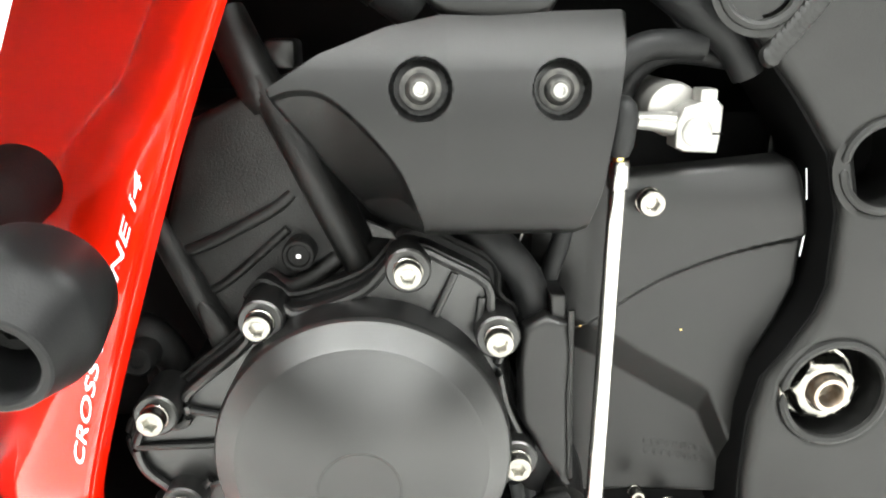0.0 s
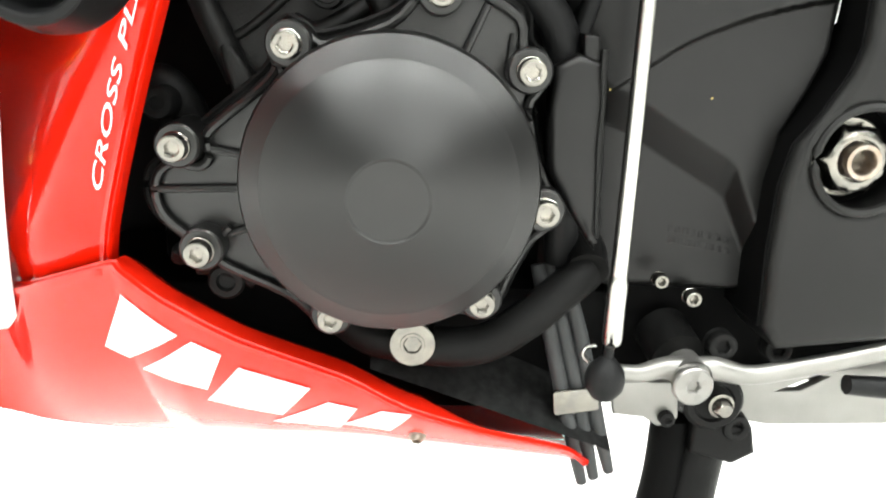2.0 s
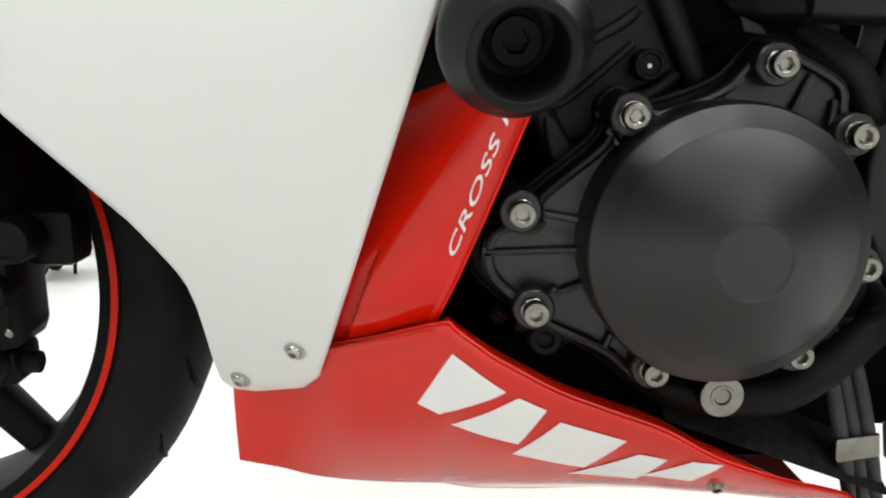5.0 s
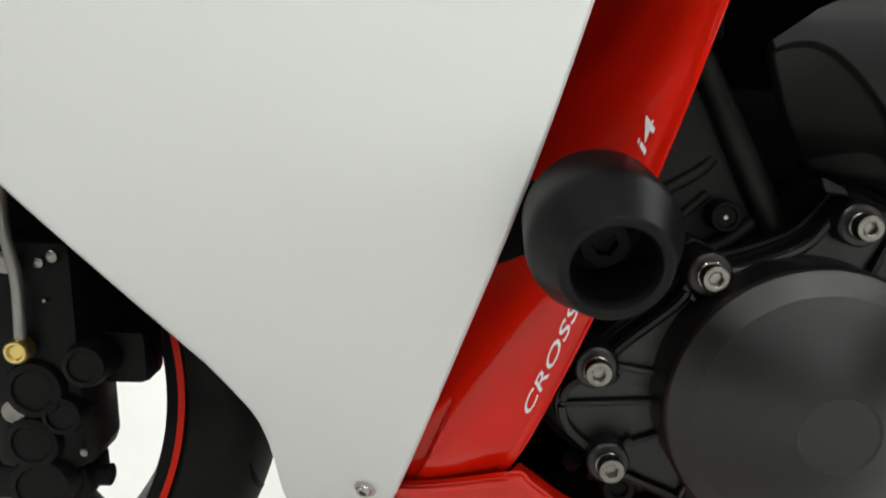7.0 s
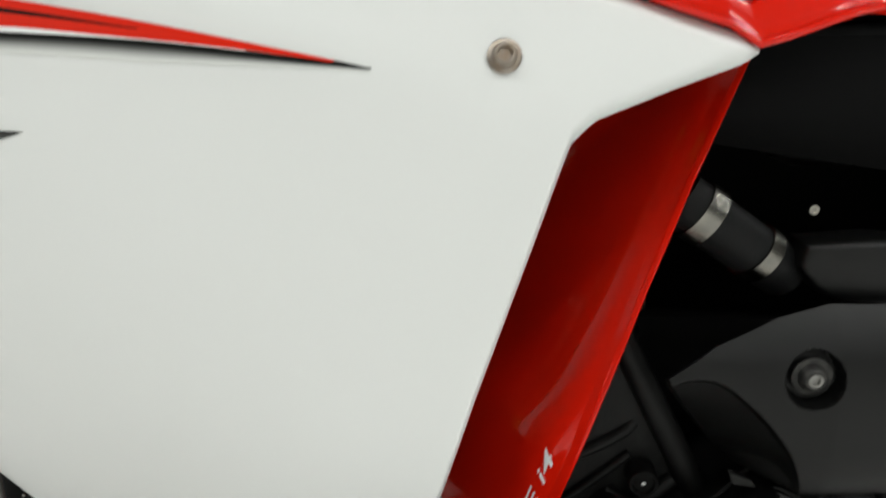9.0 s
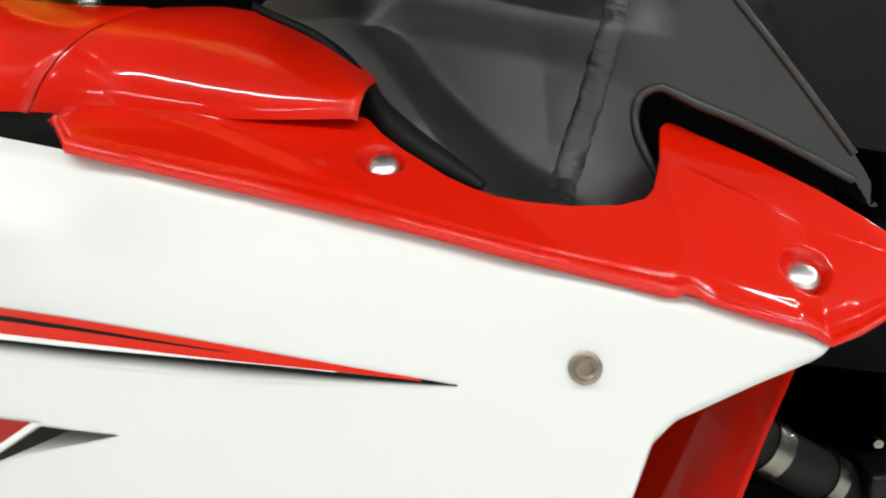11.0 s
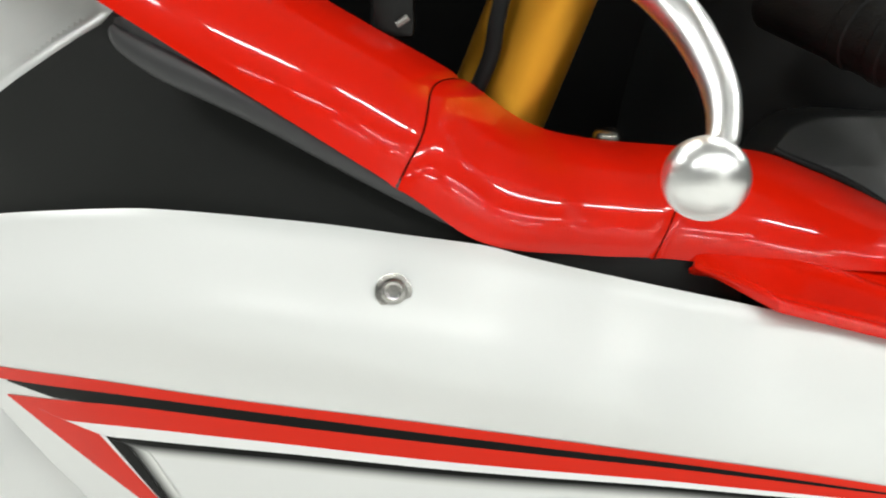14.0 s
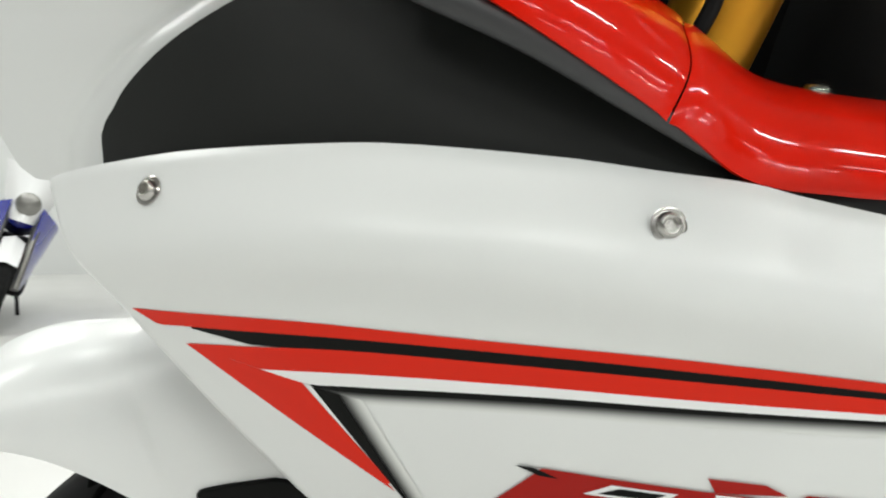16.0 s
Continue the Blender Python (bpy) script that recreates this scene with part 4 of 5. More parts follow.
# frame
frame_plate = part("frame", plate([[(0.10, 0.60), (0.118, 0.552), (0.134, 0.528), (0.156, 0.505), (0.176, 0.481), (0.195, 0.455), (0.2035, 0.424), (0.2045, 0.385), (0.200, 0.37), (0.188, 0.349), (0.176, 0.333), (0.1715, 0.31), (0.171, 0.27), (0.173, 0.228), (0.183, 0.214), (0.257, 0.222), (0.42, 0.245), (0.42, 0.62)],
                                   circle(0.2145, 0.325, 0.0285), circle(0.2225, 0.4495, 0.0225), circle(0.148, 0.536, 0.019)], -0.172, -0.10, 0.006, 1, 3), FRAME, moto, "satin dark grey cast aluminium frame")
for hx, hz, hr in ((0.2145, 0.325, 0.0288), (0.2225, 0.4495, 0.0228), (0.148, 0.536, 0.0193)):
    ring = [(hx + hr * math.cos(a * math.pi / 20), -0.171, hz + hr * math.sin(a * math.pi / 20)) for a in range(41)]
    part("hole_rim", tube(ring, 0.0028, 8, 1, smooth=False), FRAME, frame_plate)
# near-black discs close the holes, painted as the shade inside them
part("hole_floor_shade", lathe([(0.031, -0.03), (0.031, 0), (0, 0)], (0.2145, -0.145, 0.325), seg=32), DARK, frame_plate)
part("hole_floor_shade", lathe([(0.025, -0.03), (0.025, 0), (0, 0)], (0.2225, -0.118, 0.4495), seg=32), DARK, frame_plate)
part("hole_cap", lathe([(0.0185, -0.03), (0.0185, 0), (0.015, 0.004), (0, 0.0045)], (0.148, -0.165, 0.536), seg=32), FRAME, frame_plate)
random.seed(2)
for k in range(16):
    f = k / 15
    part("weld_ripple", lathe([(0.0055, -0.003), (0.0052, 0.0005), (0.0035, 0.0018), (0, 0.0022)], (0.156 + 0.028 * f + random.uniform(-0.0004, 0.0004), -0.172, 0.503 + 0.036 * f), axis=(0.2, -1, 0.3), seg=12), FRAME, frame_plate)
FRAME_LEFT = [(0.10, 0.60), (0.118, 0.552), (0.134, 0.528), (0.156, 0.505), (0.176, 0.481), (0.195, 0.455), (0.2035, 0.424), (0.2045, 0.385), (0.200, 0.37), (0.188, 0.349), (0.176, 0.333), (0.1715, 0.31), (0.171, 0.27), (0.173, 0.228)]
# black liner over the grey wall, painted as the shade beside the cover
part("frame_wall_shade", plate([[(a - 0.0016, b - 0.0008) for a, b in FRAME_LEFT] + [(a + 0.012, b) for a, b in reversed(FRAME_LEFT)]], -0.1655, -0.105, 0.0005, 1), DARK, frame_plate, "black liner added for the shade on the frame wall")
# white slivers painted for the light showing at the gap by the frame
part("light_sliver", tube([(0.1985, -0.146, 0.408), (0.1975, -0.146, 0.395)], 0.0005, 6, 1), WHITE_INK, moto)
part("light_sliver", tube([(0.1945, -0.146, 0.444), (0.197, -0.146, 0.427)], 0.0004, 6, 1), WHITE_INK, moto)
axle = part("pivot_nut", lathe([(0.0225, 0), (0.0225, 0.002), (0.0215, 0.003), (0.0185, 0.003), (0.0198, 0.0035), (0.0198, 0.0130), (0.0160, 0.0160), (0.0125, 0.0172), (0.0118, 0.017), (0.0115, 0.010), (0, 0.010)],
                                (0.2115, -0.152, 0.3245), seg=48, hexed=(4, 5)), STEEL, moto, "zinc-plated hexagon nut on the swingarm pivot")
part("pivot_sleeve", lathe([(0.0100, 0.0), (0.0100, 0.0205), (0.0094, 0.022), (0.0072, 0.022), (0.0064, 0.021), (0.0064, 0.008), (0, 0.008)], (0.2115, -0.152, 0.3245), seg=36), RUSTY, axle, "tan zinc-plated sleeve end")

# gear linkage
rod = part("shift_rod", join(tube([(0.0823, -0.188, 0.452), (0.0820, -0.188, 0.262)], [0.0042, 0.0046], 18, 1), lathe([(0.004, -0.001), (0.0052, 0), (0.0056, 0.002), (0.0056, 0.034), (0.005, 0.037), (0.0046, 0.039)], (0.0818, -0.188, 0.2245), (0.005, 0, 1), 20), lathe([(0.0042, 0), (0.0054, 0.002), (0.0054, 0.012), (0.0048, 0.014), (0, 0.014)], (0.0823, -0.188, 0.441), (0, 0, 1), 18)), ALLOY, moto, "bare alloy gear linkage rod")
part("rod_stud", tube([(0.0822, -0.188, 0.448), (0.081, -0.19, 0.463)], 0.0028, 10, 1), BRASS, rod)
part("ball_joint", lathe([(0, -0.013), (0.005, -0.012), (0.0068, -0.007), (0.0072, 0.002), (0.0072, 0.008), (0.0055, 0.013), (0.002, 0.0155), (0, 0.0155)], (0.0805, -0.193, 0.470), (0.05, 0, 1), 24), RUBBER, rod, "black rubber ball joint boot")
part("ball_joint", lathe([(0, -0.0125), (0.006, -0.011), (0.0103, -0.005), (0.0108, 0.0), (0.0095, 0.006), (0.005, 0.011), (0.0028, 0.0125), (0.0026, 0.018), (0, 0.018)], (0.0770, -0.1985, 0.2085), (0.05, 0, 1), 28), RUBBER, rod, "black rubber ball joint boot")
part("snap_ring", tube([(0.069, -0.193, 0.2155), (0.0655, -0.193, 0.2195), (0.067, -0.193, 0.224), (0.072, -0.193, 0.225)], 0.0013, 8, 4), ALLOY, rod)
arm = part("shift_arm", join(plate([[(0.112, 0.4595), (0.116, 0.4575), (0.1325, 0.457), (0.1335, 0.4665), (0.1335, 0.4685), (0.1335, 0.4795), (0.129, 0.4835), (0.122, 0.4815), (0.115, 0.479), (0.111, 0.472)]], -0.178, -0.163, 0.0015, 1),
                             tube([(0.090, -0.180, 0.473), (0.102, -0.175, 0.472), (0.114, -0.171, 0.470)], [0.004, 0.0048, 0.0062], 12, 3), box(0.122, 0.1305, -0.177, -0.165, 0.479, 0.4875, 0.001)), SILVER, moto, "silver alloy gear shift arm clamped on its shaft")
part("clamp_pin", lathe([(0.0072, 0), (0.0072, 0.0014), (0.0062, 0.0022), (0, 0.0024)], (0.1215, -0.178, 0.467), seg=28), SILVER, arm)
part("clamp_slot", box(0.1285, 0.1342, -0.1786, -0.17, 0.4660, 0.4668, 0), DARK, arm)
part("splined_shaft", lathe([(0.0135, -0.05), (0.0135, 0), (0.0125, 0.002), (0, 0.002)], (0.1135, -0.163, 0.4765), seg=36), SILVER, arm)
part("cable_hose", tube([(0.075, -0.15, 0.47), (0.083, -0.155, 0.492), (0.10, -0.155, 0.506), (0.13, -0.15, 0.507)], 0.0075, 14, 6), RUBBER, moto, "black rubber hose curving over the shift arm")
part("cable_hose", tube([(0.09, -0.145, 0.475), (0.10, -0.145, 0.495), (0.12, -0.14, 0.503), (0.15, -0.135, 0.50)], 0.006, 12, 6), RUBBER, moto)
part("wiring_sleeve", tube([(0.10, -0.145, 0.545), (0.125, -0.15, 0.525), (0.145, -0.15, 0.508), (0.155, -0.15, 0.492)], [0.012, 0.011, 0.009, 0.008], 14, 5), RUBBER, moto)

# shift lever and foot rest
lever = part("shift_lever", join(tube([(0.088, -0.170, 0.1985), (0.105, -0.168, 0.197), (0.122, -0.163, 0.1985), (0.137, -0.162, 0.1965), (0.152, -0.162, 0.198), (0.170, -0.162, 0.1945), (0.19, -0.162, 0.1965), (0.25, -0.165, 0.212), (0.33, -0.168, 0.236)], [0.0055, 0.0055, 0.007, 0.009, 0.0075, 0.0062, 0.0062, 0.006, 0.006], 14, 6, 0.8),
                                 lathe([(0.0112, -0.035), (0.0112, -0.004), (0.0116, 0.0)], (0.137, -0.170, 0.1945), seg=36)), SILVER, moto, "silver alloy shift lever on its pivot")
part("pivot_bolt", lathe([(0.0118, 0), (0.0118, 0.003), (0.0108, 0.004), (0.0045, 0.0042), (0.004, 0.0035), (0.0036, 0.001), (0, 0.001)], (0.1365, -0.170, 0.1915), seg=36, hexed=(4, 5)), SILVER, lever, "flat silver pivot bolt")
part("pivot_boss", tube([(0.130, -0.125, 0.208), (0.134, -0.15, 0.200)], 0.0165, 24, 1), CASTING, moto)
dark_bolt = part("bolt", socket_bolt(0.0085, 0.010, 0.009, 0.004), CASTING, moto, "black socket-head bolt")
dark_bolt.location = (0.157, -0.150, 0.2105)
again(dark_bolt, (0.177, -0.142, 0.1525), moto)
again(dark_bolt, (0.196, -0.140, 0.205), moto)
part("bolt", lathe([(0.0078, 0), (0.0078, 0.002), (0.0062, 0.0026), (0.0058, 0.006), (0.004, 0.0085), (0, 0.009)], (0.160, -0.160, 0.1735), seg=24), STEEL, moto, "bright steel bolt")
part("lever_bush", lathe([(0.0185, -0.04), (0.0185, -0.002), (0.0165, 0), (0.0125, 0), (0.0115, -0.002), (0, -0.002)], (0.158, -0.157, 0.1725), seg=36), CASTING, moto, "black bush below the pivot")
bracket = part("stand_switch_plate", plate([[(0.094, 0.186), (0.114, 0.184), (0.136, 0.184), (0.1385, 0.160), (0.134, 0.155), (0.126, 0.154), (0.117, 0.160), (0.098, 0.162)]], -0.152, -0.146, 0.001, 1), SILVER, moto, "silver bracket plate")
again(dark_bolt, (0.1305, -0.152, 0.1605), bracket, "", Matrix.Diagonal((0.55, 0.5, 0.55, 1)))
part("rearset_plate", plate([[(0.168, 0.172), (0.18, 0.160), (0.185, 0.150), (0.205, 0.1465), (0.28, 0.148), (0.38, 0.16), (0.38, 0.215), (0.30, 0.20), (0.25, 0.190), (0.196, 0.184)], [(0.206, 0.170), (0.232, 0.182), (0.240, 0.181), (0.222, 0.171)]], -0.135, -0.128, 0.001, 1), SILVER, moto, "silver alloy foot rest plate")
part("foot_peg", tube([(0.235, -0.16, 0.188), (0.275, -0.16, 0.186), (0.31, -0.16, 0.19)], [0.006, 0.007, 0.006], 12, 3), RUBBER, moto)
stand = part("side_stand", join(tube([(0.166, -0.130, 0.150), (0.160, -0.135, 0.11), (0.152, -0.145, 0.06), (0.138, -0.17, -0.005)], 0.0165, 20, 5), plate([[(0.150, 0.158), (0.188, 0.152), (0.192, 0.134), (0.178, 0.126), (0.150, 0.134)]], -0.150, -0.115, 0.003, 1)), CASTING, moto, "black steel side stand leg")
part("stand_spring", tube([(0.140, -0.135, 0.152), (0.138, -0.138, 0.11), (0.128, -0.145, 0.05), (0.122, -0.165, 0.01)], 0.012, 16, 5), DARK, stand, "black spring cover")
part("stand_foot", box(0.105, 0.165, -0.22, -0.15, -0.036, -0.026, 0.003), CASTING, stand)

# crash bobbin on its bracket
BA = Vector((0.03, -1, -0.27)).normalized()
BO = Vector((-0.1597, -0.2810, 0.4072))
bobbin = part("crash_bobbin", lathe([(0.0262, -0.034), (0.0284, -0.033), (0.0294, -0.030), (0.0308, -0.009), (0.0306, -0.005), (0.0298, -0.002), (0.0283, 0.0010), (0.0220, 0.0150), (0.0214, 0.0163), (0.0205, 0.0170), (0.0180, 0.0170), (0.0172, 0.0164), (0.0166, 0.0148), (0.0160, -0.014), (0, -0.014)],
                                     BO, BA, seg=72), NYLON, moto, "black nylon crash bobbin", 25)
part("bobbin_bolt", lathe([(0.0125, -0.016), (0.0125, -0.010), (0.0095, -0.0095), (0.0095, -0.004), (0.0055, -0.004), (0.005, -0.008), (0, -0.008)], BO, BA, seg=30, hexed=(4, 5)), CASTING, bobbin, "black bolt inside the bobbin")
part("bobbin_stem", lathe([(0.013, -0.045), (0.013, -0.028), (0, -0.028)], BO, BA, seg=32), DARK, bobbin)
part("bracket_hub", lathe([(0.021, -0.08), (0.021, -0.003), (0.020, -0.0008), (0.0185, 0), (0.0165, 0), (0.0155, -0.003), (0, -0.003)], (-0.212, -0.226, 0.424), (0.05, -1, -0.15), 40), RUBBER, bobbin, "black bracket tube behind the bobbin")
part("bobbin_plate", plate([[(-0.21, 0.430), (-0.192, 0.430), (-0.178, 0.422), (-0.176, 0.400), (-0.190, 0.390), (-0.212, 0.388)]], -0.2225, -0.212, 0.002, 3), DARK, bobbin, "black mounting plate")


# ---- upper cowl, tank and controls ----
ST = [((-0.86, -0.00, 0.955), (-0.80, 0.06, 1.02)), ((-0.72, -0.08, 0.89), (-0.665, -0.02, 0.925)), ((-0.594, -0.14, 0.818), (-0.545, -0.08, 0.853)), ((-0.516, -0.160, 0.7705), (-0.482, -0.09, 0.818)), ((-0.477, -0.165, 0.745), (-0.445, -0.095, 0.793)),
      ((-0.43, -0.167, 0.7385), (-0.41, -0.1, 0.784)), ((-0.396, -0.168, 0.7365), (-0.357, -0.1, 0.779)), ((-0.36, -0.17, 0.733), (-0.311, -0.1, 0.775)), ((-0.29, -0.172, 0.728), (-0.262, -0.11, 0.757)), ((-0.245, -0.170, 0.7255), (-0.239, -0.135, 0.7385))]
LOWS, TOPS = spline([a for a, b in ST], 8), spline([b for a, b in ST], 8)


def cowl_at(k, v):
    k = max(0, min(len(LOWS) - 1.001, k * 8))
    i = int(k)
    b, t = LOWS[i].lerp(LOWS[i + 1], k - i), TOPS[i].lerp(TOPS[i + 1], k - i)
    bulge = 1.0 if k < 56 else 1.0 - 0.45 * (k - 56) / 16
    c = (b + t) / 2 + Vector((0.0, -0.030, 0.018)) * bulge
    return b * (1 - v) ** 2 + c * 2 * v * (1 - v) + t * v * v


def cowl(lo, hi, wave0=0.0, wave1=0.0):
    """A stretch of the cowl between two seams; the seams wander a little across."""
    def fn(u, v):
        s0, s1 = wave0 * math.sin(v * 7) * v, wave1 * math.sin(v * 7) * v
        k = lo + s0 + u * (hi + s1 - lo - s0)
        p = cowl_at(k, v)
        lip = 0.0012 * (max(0, 1 - u * 40) + max(0, 1 - (1 - u) * 40))
        return p + Vector((0, lip, -lip))
    return sheet(fn, int((hi - lo) * 16), 26, 0.003)


front_cowl = part("front_cowl", cowl(0, 2.985, 0, 0.10), RED, moto, "glossy red upper cowl arm", 50)
elbow = part("cowl_elbow", cowl(3, 5.985, 0.10, 0), RED, moto, "glossy red cowl elbow with dark seams", 50)
rear_cowl = part("rear_cowl", cowl(6.005, 9, 0, 0), RED, moto, "glossy red rear cowl piece", 50)
part("cowl_backing", sheet(lambda u, v: cowl_at(0.2 + 8.6 * u, 0.08 + 0.86 * v) + Vector((0, 0.0035, -0.001)), 80, 12, 0.002), DARK, moto, "black backing behind the seams")
part("cowl_underside", sheet(lambda u, v: cowl_at(4.0 + 5 * u, 0) + Vector((0, 0.03 * v, -0.003 * v)), 40, 4), RED, moto)
top_bolt = part("cowl_bolt", lathe([(0.0085, -0.004), (0.0085, 0.001), (0.0075, 0.003), (0.005, 0.0045), (0, 0.005)], (-0.397, -0.088, 0.783), (0, -0.25, 1), 24), STEEL, moto, "domed steel cowl bolt")

# red tank-side trim: x, then height and depth of its upper edge and of its lower lip
TRIM = [(-0.38, 0.7340, -0.1750, 0.7335, -0.1770), (-0.3755, 0.7385, -0.1660, 0.7318, -0.1840), (-0.371, 0.7405, -0.1600, 0.7300, -0.1910), (-0.3573, 0.7400, -0.1550, 0.7238, -0.2109), (-0.328, 0.7390, -0.1500, 0.7157, -0.2122),
        (-0.3032, 0.7365, -0.1500, 0.7099, -0.2162), (-0.262, 0.7300, -0.1500, 0.6997, -0.2207), (-0.242, 0.7245, -0.1540, 0.6942, -0.2222), (-0.2357, 0.7195, -0.1640, 0.6925, -0.2227), (-0.225, 0.7130, -0.1740, 0.6895, -0.2232),
        (-0.206, 0.7025, -0.1860, 0.6839, -0.2242), (-0.1955, 0.6977, -0.1900, 0.6808, -0.2252), (-0.185, 0.6940, -0.1930, 0.6777, -0.2257), (-0.17, 0.6912, -0.1945, 0.6732, -0.2262), (-0.153, 0.6892, -0.1950, 0.6682, -0.2262),
        (-0.134, 0.6882, -0.1930, 0.6624, -0.2268), (-0.122, 0.6888, -0.1860, 0.6590, -0.2280), (-0.1175, 0.6915, -0.1800, 0.6587, -0.2284), (-0.115, 0.6950, -0.1730, 0.6596, -0.2276), (-0.1115, 0.7020, -0.1630, 0.6589, -0.2275), (-0.1098, 0.7080, -0.1520, 0.6582, -0.2276),
        (-0.1075, 0.7127, -0.1430, 0.6570, -0.2279), (-0.1035, 0.7141, -0.1390, 0.6551, -0.2282), (-0.097, 0.7123, -0.1410, 0.6528, -0.2289), (-0.084, 0.7064, -0.1470, 0.6482, -0.2301), (-0.069, 0.6995, -0.1550, 0.6435, -0.2300), (-0.058, 0.6940, -0.1620, 0.6360, -0.2290),
        (-0.045, 0.6870, -0.1700, 0.6390, -0.2250), (-0.03, 0.6770, -0.1820, 0.6430, -0.2170), (-0.015, 0.6655, -0.1930, 0.6470, -0.2090), (0.002, 0.6520, -0.2030, 0.6505, -0.2050)]


def trim_at(x, v):
    zt, yt, zl, yl = lerp_table(TRIM, x)
    lip = min(0.0058, 0.4 * (zt - zl)) * (1 - 0.4 * max(0.0, min(1.0, (x + 0.122) / 0.02)))
    if v < 0.22:
        a = v / 0.22
        return Vector((x, yl + 0.003 * (1 - math.cos(a * math.pi / 2)) - 0.0012 * math.sin(a * math.pi), zl + lip * math.sin(a * math.pi / 2)))
    a = (v - 0.22) / 0.78
    y0, z0 = yl + 0.003, zl + lip
    groove = -0.0010 * math.exp(-((a - 0.05) / 0.03) ** 2)
    sag = (0.20 - 0.55 * max(0.0, min(1.0, (x + 0.150) / 0.05))) * a * (1 - a) * (zt - z0)
    step = 0.0022 * max(0.0, min(1.0, (a - 0.62 + 1.2 * (x + 0.108)) / 0.02)) * max(0.0, min(1.0, (x + 0.106) / 0.012))
    rim = max(0.0, (a - 0.95) / 0.05) ** 2
    crease = (a - 0.95 + 0.85 * (x + 0.37) / 0.14) / 0.09
    step -= 0.0024 * math.exp(-crease * crease) * max(0.0, min(1.0, (x + 0.372) / 0.02)) * max(0.0, min(1.0, (-0.232 - x) / 0.03))
    return Vector((x, y0 + (yt - y0) * a + step * 0.6, z0 + (zt - z0) * a - sag + groove - step * 0.6 - 0.0025 * rim))


TRIM_IN = Vector((0, 0.58, -0.815))


def trim_seat(place):
    """The point of the trim nearest to a screw."""
    near = [trim_at(place[0], k / 200) for k in range(45, 195)]
    return min(near, key=lambda q: (q - Vector(place)).length)


TRIM_SCREWS = [trim_seat((-0.2335, -0.186, 0.711)), trim_seat((-0.062, -0.2035, 0.656))]


def trim_point(u, v):
    p = trim_at(-0.380 + 0.382 * u, v)
    for c in TRIM_SCREWS:
        d = p - c
        q = (d - TRIM_IN * d.dot(TRIM_IN)).length
        p = p + TRIM_IN * 0.0062 * max(0.0, min(1.0, (0.0108 - q) / 0.0028))
    return p


trim = part("tank_trim", sheet(trim_point, 320, 90, 0.003), RED, moto, "glossy red tank-side trim with two recessed screws", 45)
t_screw = part("screw", lathe([(0.0074, -0.002), (0.0074, 0.0006), (0.0068, 0.0018), (0.0050, 0.0030), (0.0026, 0.0036), (0, 0.0037)], (0, 0, 0), seg=26), POLISHED, trim, "domed steel screw in a recess")
t_screw.matrix_basis = Matrix.Translation(TRIM_SCREWS[0] + TRIM_IN * 0.0055) @ Matrix.Rotation(radians(-54), 4, "X")
again(t_screw, TRIM_SCREWS[1] + TRIM_IN * 0.0055, trim, "", Matrix.Rotation(radians(-54), 4, "X"))

# dark filler between cowl and white fairing
part("filler_panel", sheet(lambda u, v: (-0.485 + 0.13 * u, -0.158 - 0.02 * u + 0.006 * v, 0.733 - 0.034 * u + (0.012 + 0.022 * u) * v), 30, 8, 0.003), PLASTIC, moto, "dark grey filler panel")

# dark upper side panel
TRI = [(-0.793, 0.742, 0.715), (-0.790, 0.750, 0.717), (-0.785, 0.757, 0.718), (-0.775, 0.772, 0.72), (-0.75, 0.7955, 0.723), (-0.712, 0.8195, 0.731), (-0.66, 0.846, 0.736), (-0.637, 0.836, 0.738), (-0.55, 0.7835, 0.738), (-0.494, 0.7535, 0.734), (-0.447, 0.7335, 0.728)]
TRI = [(p.x, p.y, p.z) for p in spline(TRI, 4)]


def tri_point(u, v):
    x = -0.793 + 0.346 * u
    top, low = lerp_table(TRI, x)
    reach = top + 0.02 * max(0, min(1, (x + 0.67) / 0.03)) * max(0, min(1, (-0.455 - x) / 0.03))
    z = low + (reach - low) * v
    return (x, skin(x, z) + 0.031 + 0.10 * max(0, z - 0.74), z)


upper_panel = part("upper_side_panel", sheet(tri_point, 150, 60, 0.003), MATT, moto, "matt dark grey upper side panel", 45)
STRIP_LINE = [(-0.6475, -0.1145, 0.8410), (-0.6425, -0.1169, 0.8342), (-0.6225, -0.1264, 0.8234), (-0.5788, -0.1439, 0.804), (-0.5335, -0.1555, 0.7793), (-0.4976, -0.1624, 0.7592), (-0.4751, -0.165, 0.747)]
part("strip_flange", sheet(lambda u, v: along([(x, y + 0.004, z) for x, y, z in STRIP_LINE], u).lerp(along([(-0.6475, -0.105, 0.8450)] + [(p.x, p.y + 0.004, p.z + 0.002) for p in LOWS if -0.645 < p.x < -0.474], u), v), 40, 5, 0.002), EDGE, upper_panel)
part("panel_edge", tube([(x, y + 0.004, z) for x, y, z in STRIP_LINE], [0.002, 0.0055, 0.0075, 0.0068, 0.0058, 0.0042, 0.0015], 18, 8, 0.7), EDGE, upper_panel, "raised dark grey edge strip")

# white nose
NOSE = [(-0.97, 0.82, 1.05), (-0.92, 0.775, 1.05), (-0.885, 0.742, 1.05), (-0.865, 0.712, 1.05), (-0.852, 0.705, 1.04), (-0.83, 0.705, 1.03), (-0.80, 0.712, 1.0), (-0.788, 0.715, 0.99), (-0.70, 0.72, 0.95), (-0.62, 0.735, 0.90)]


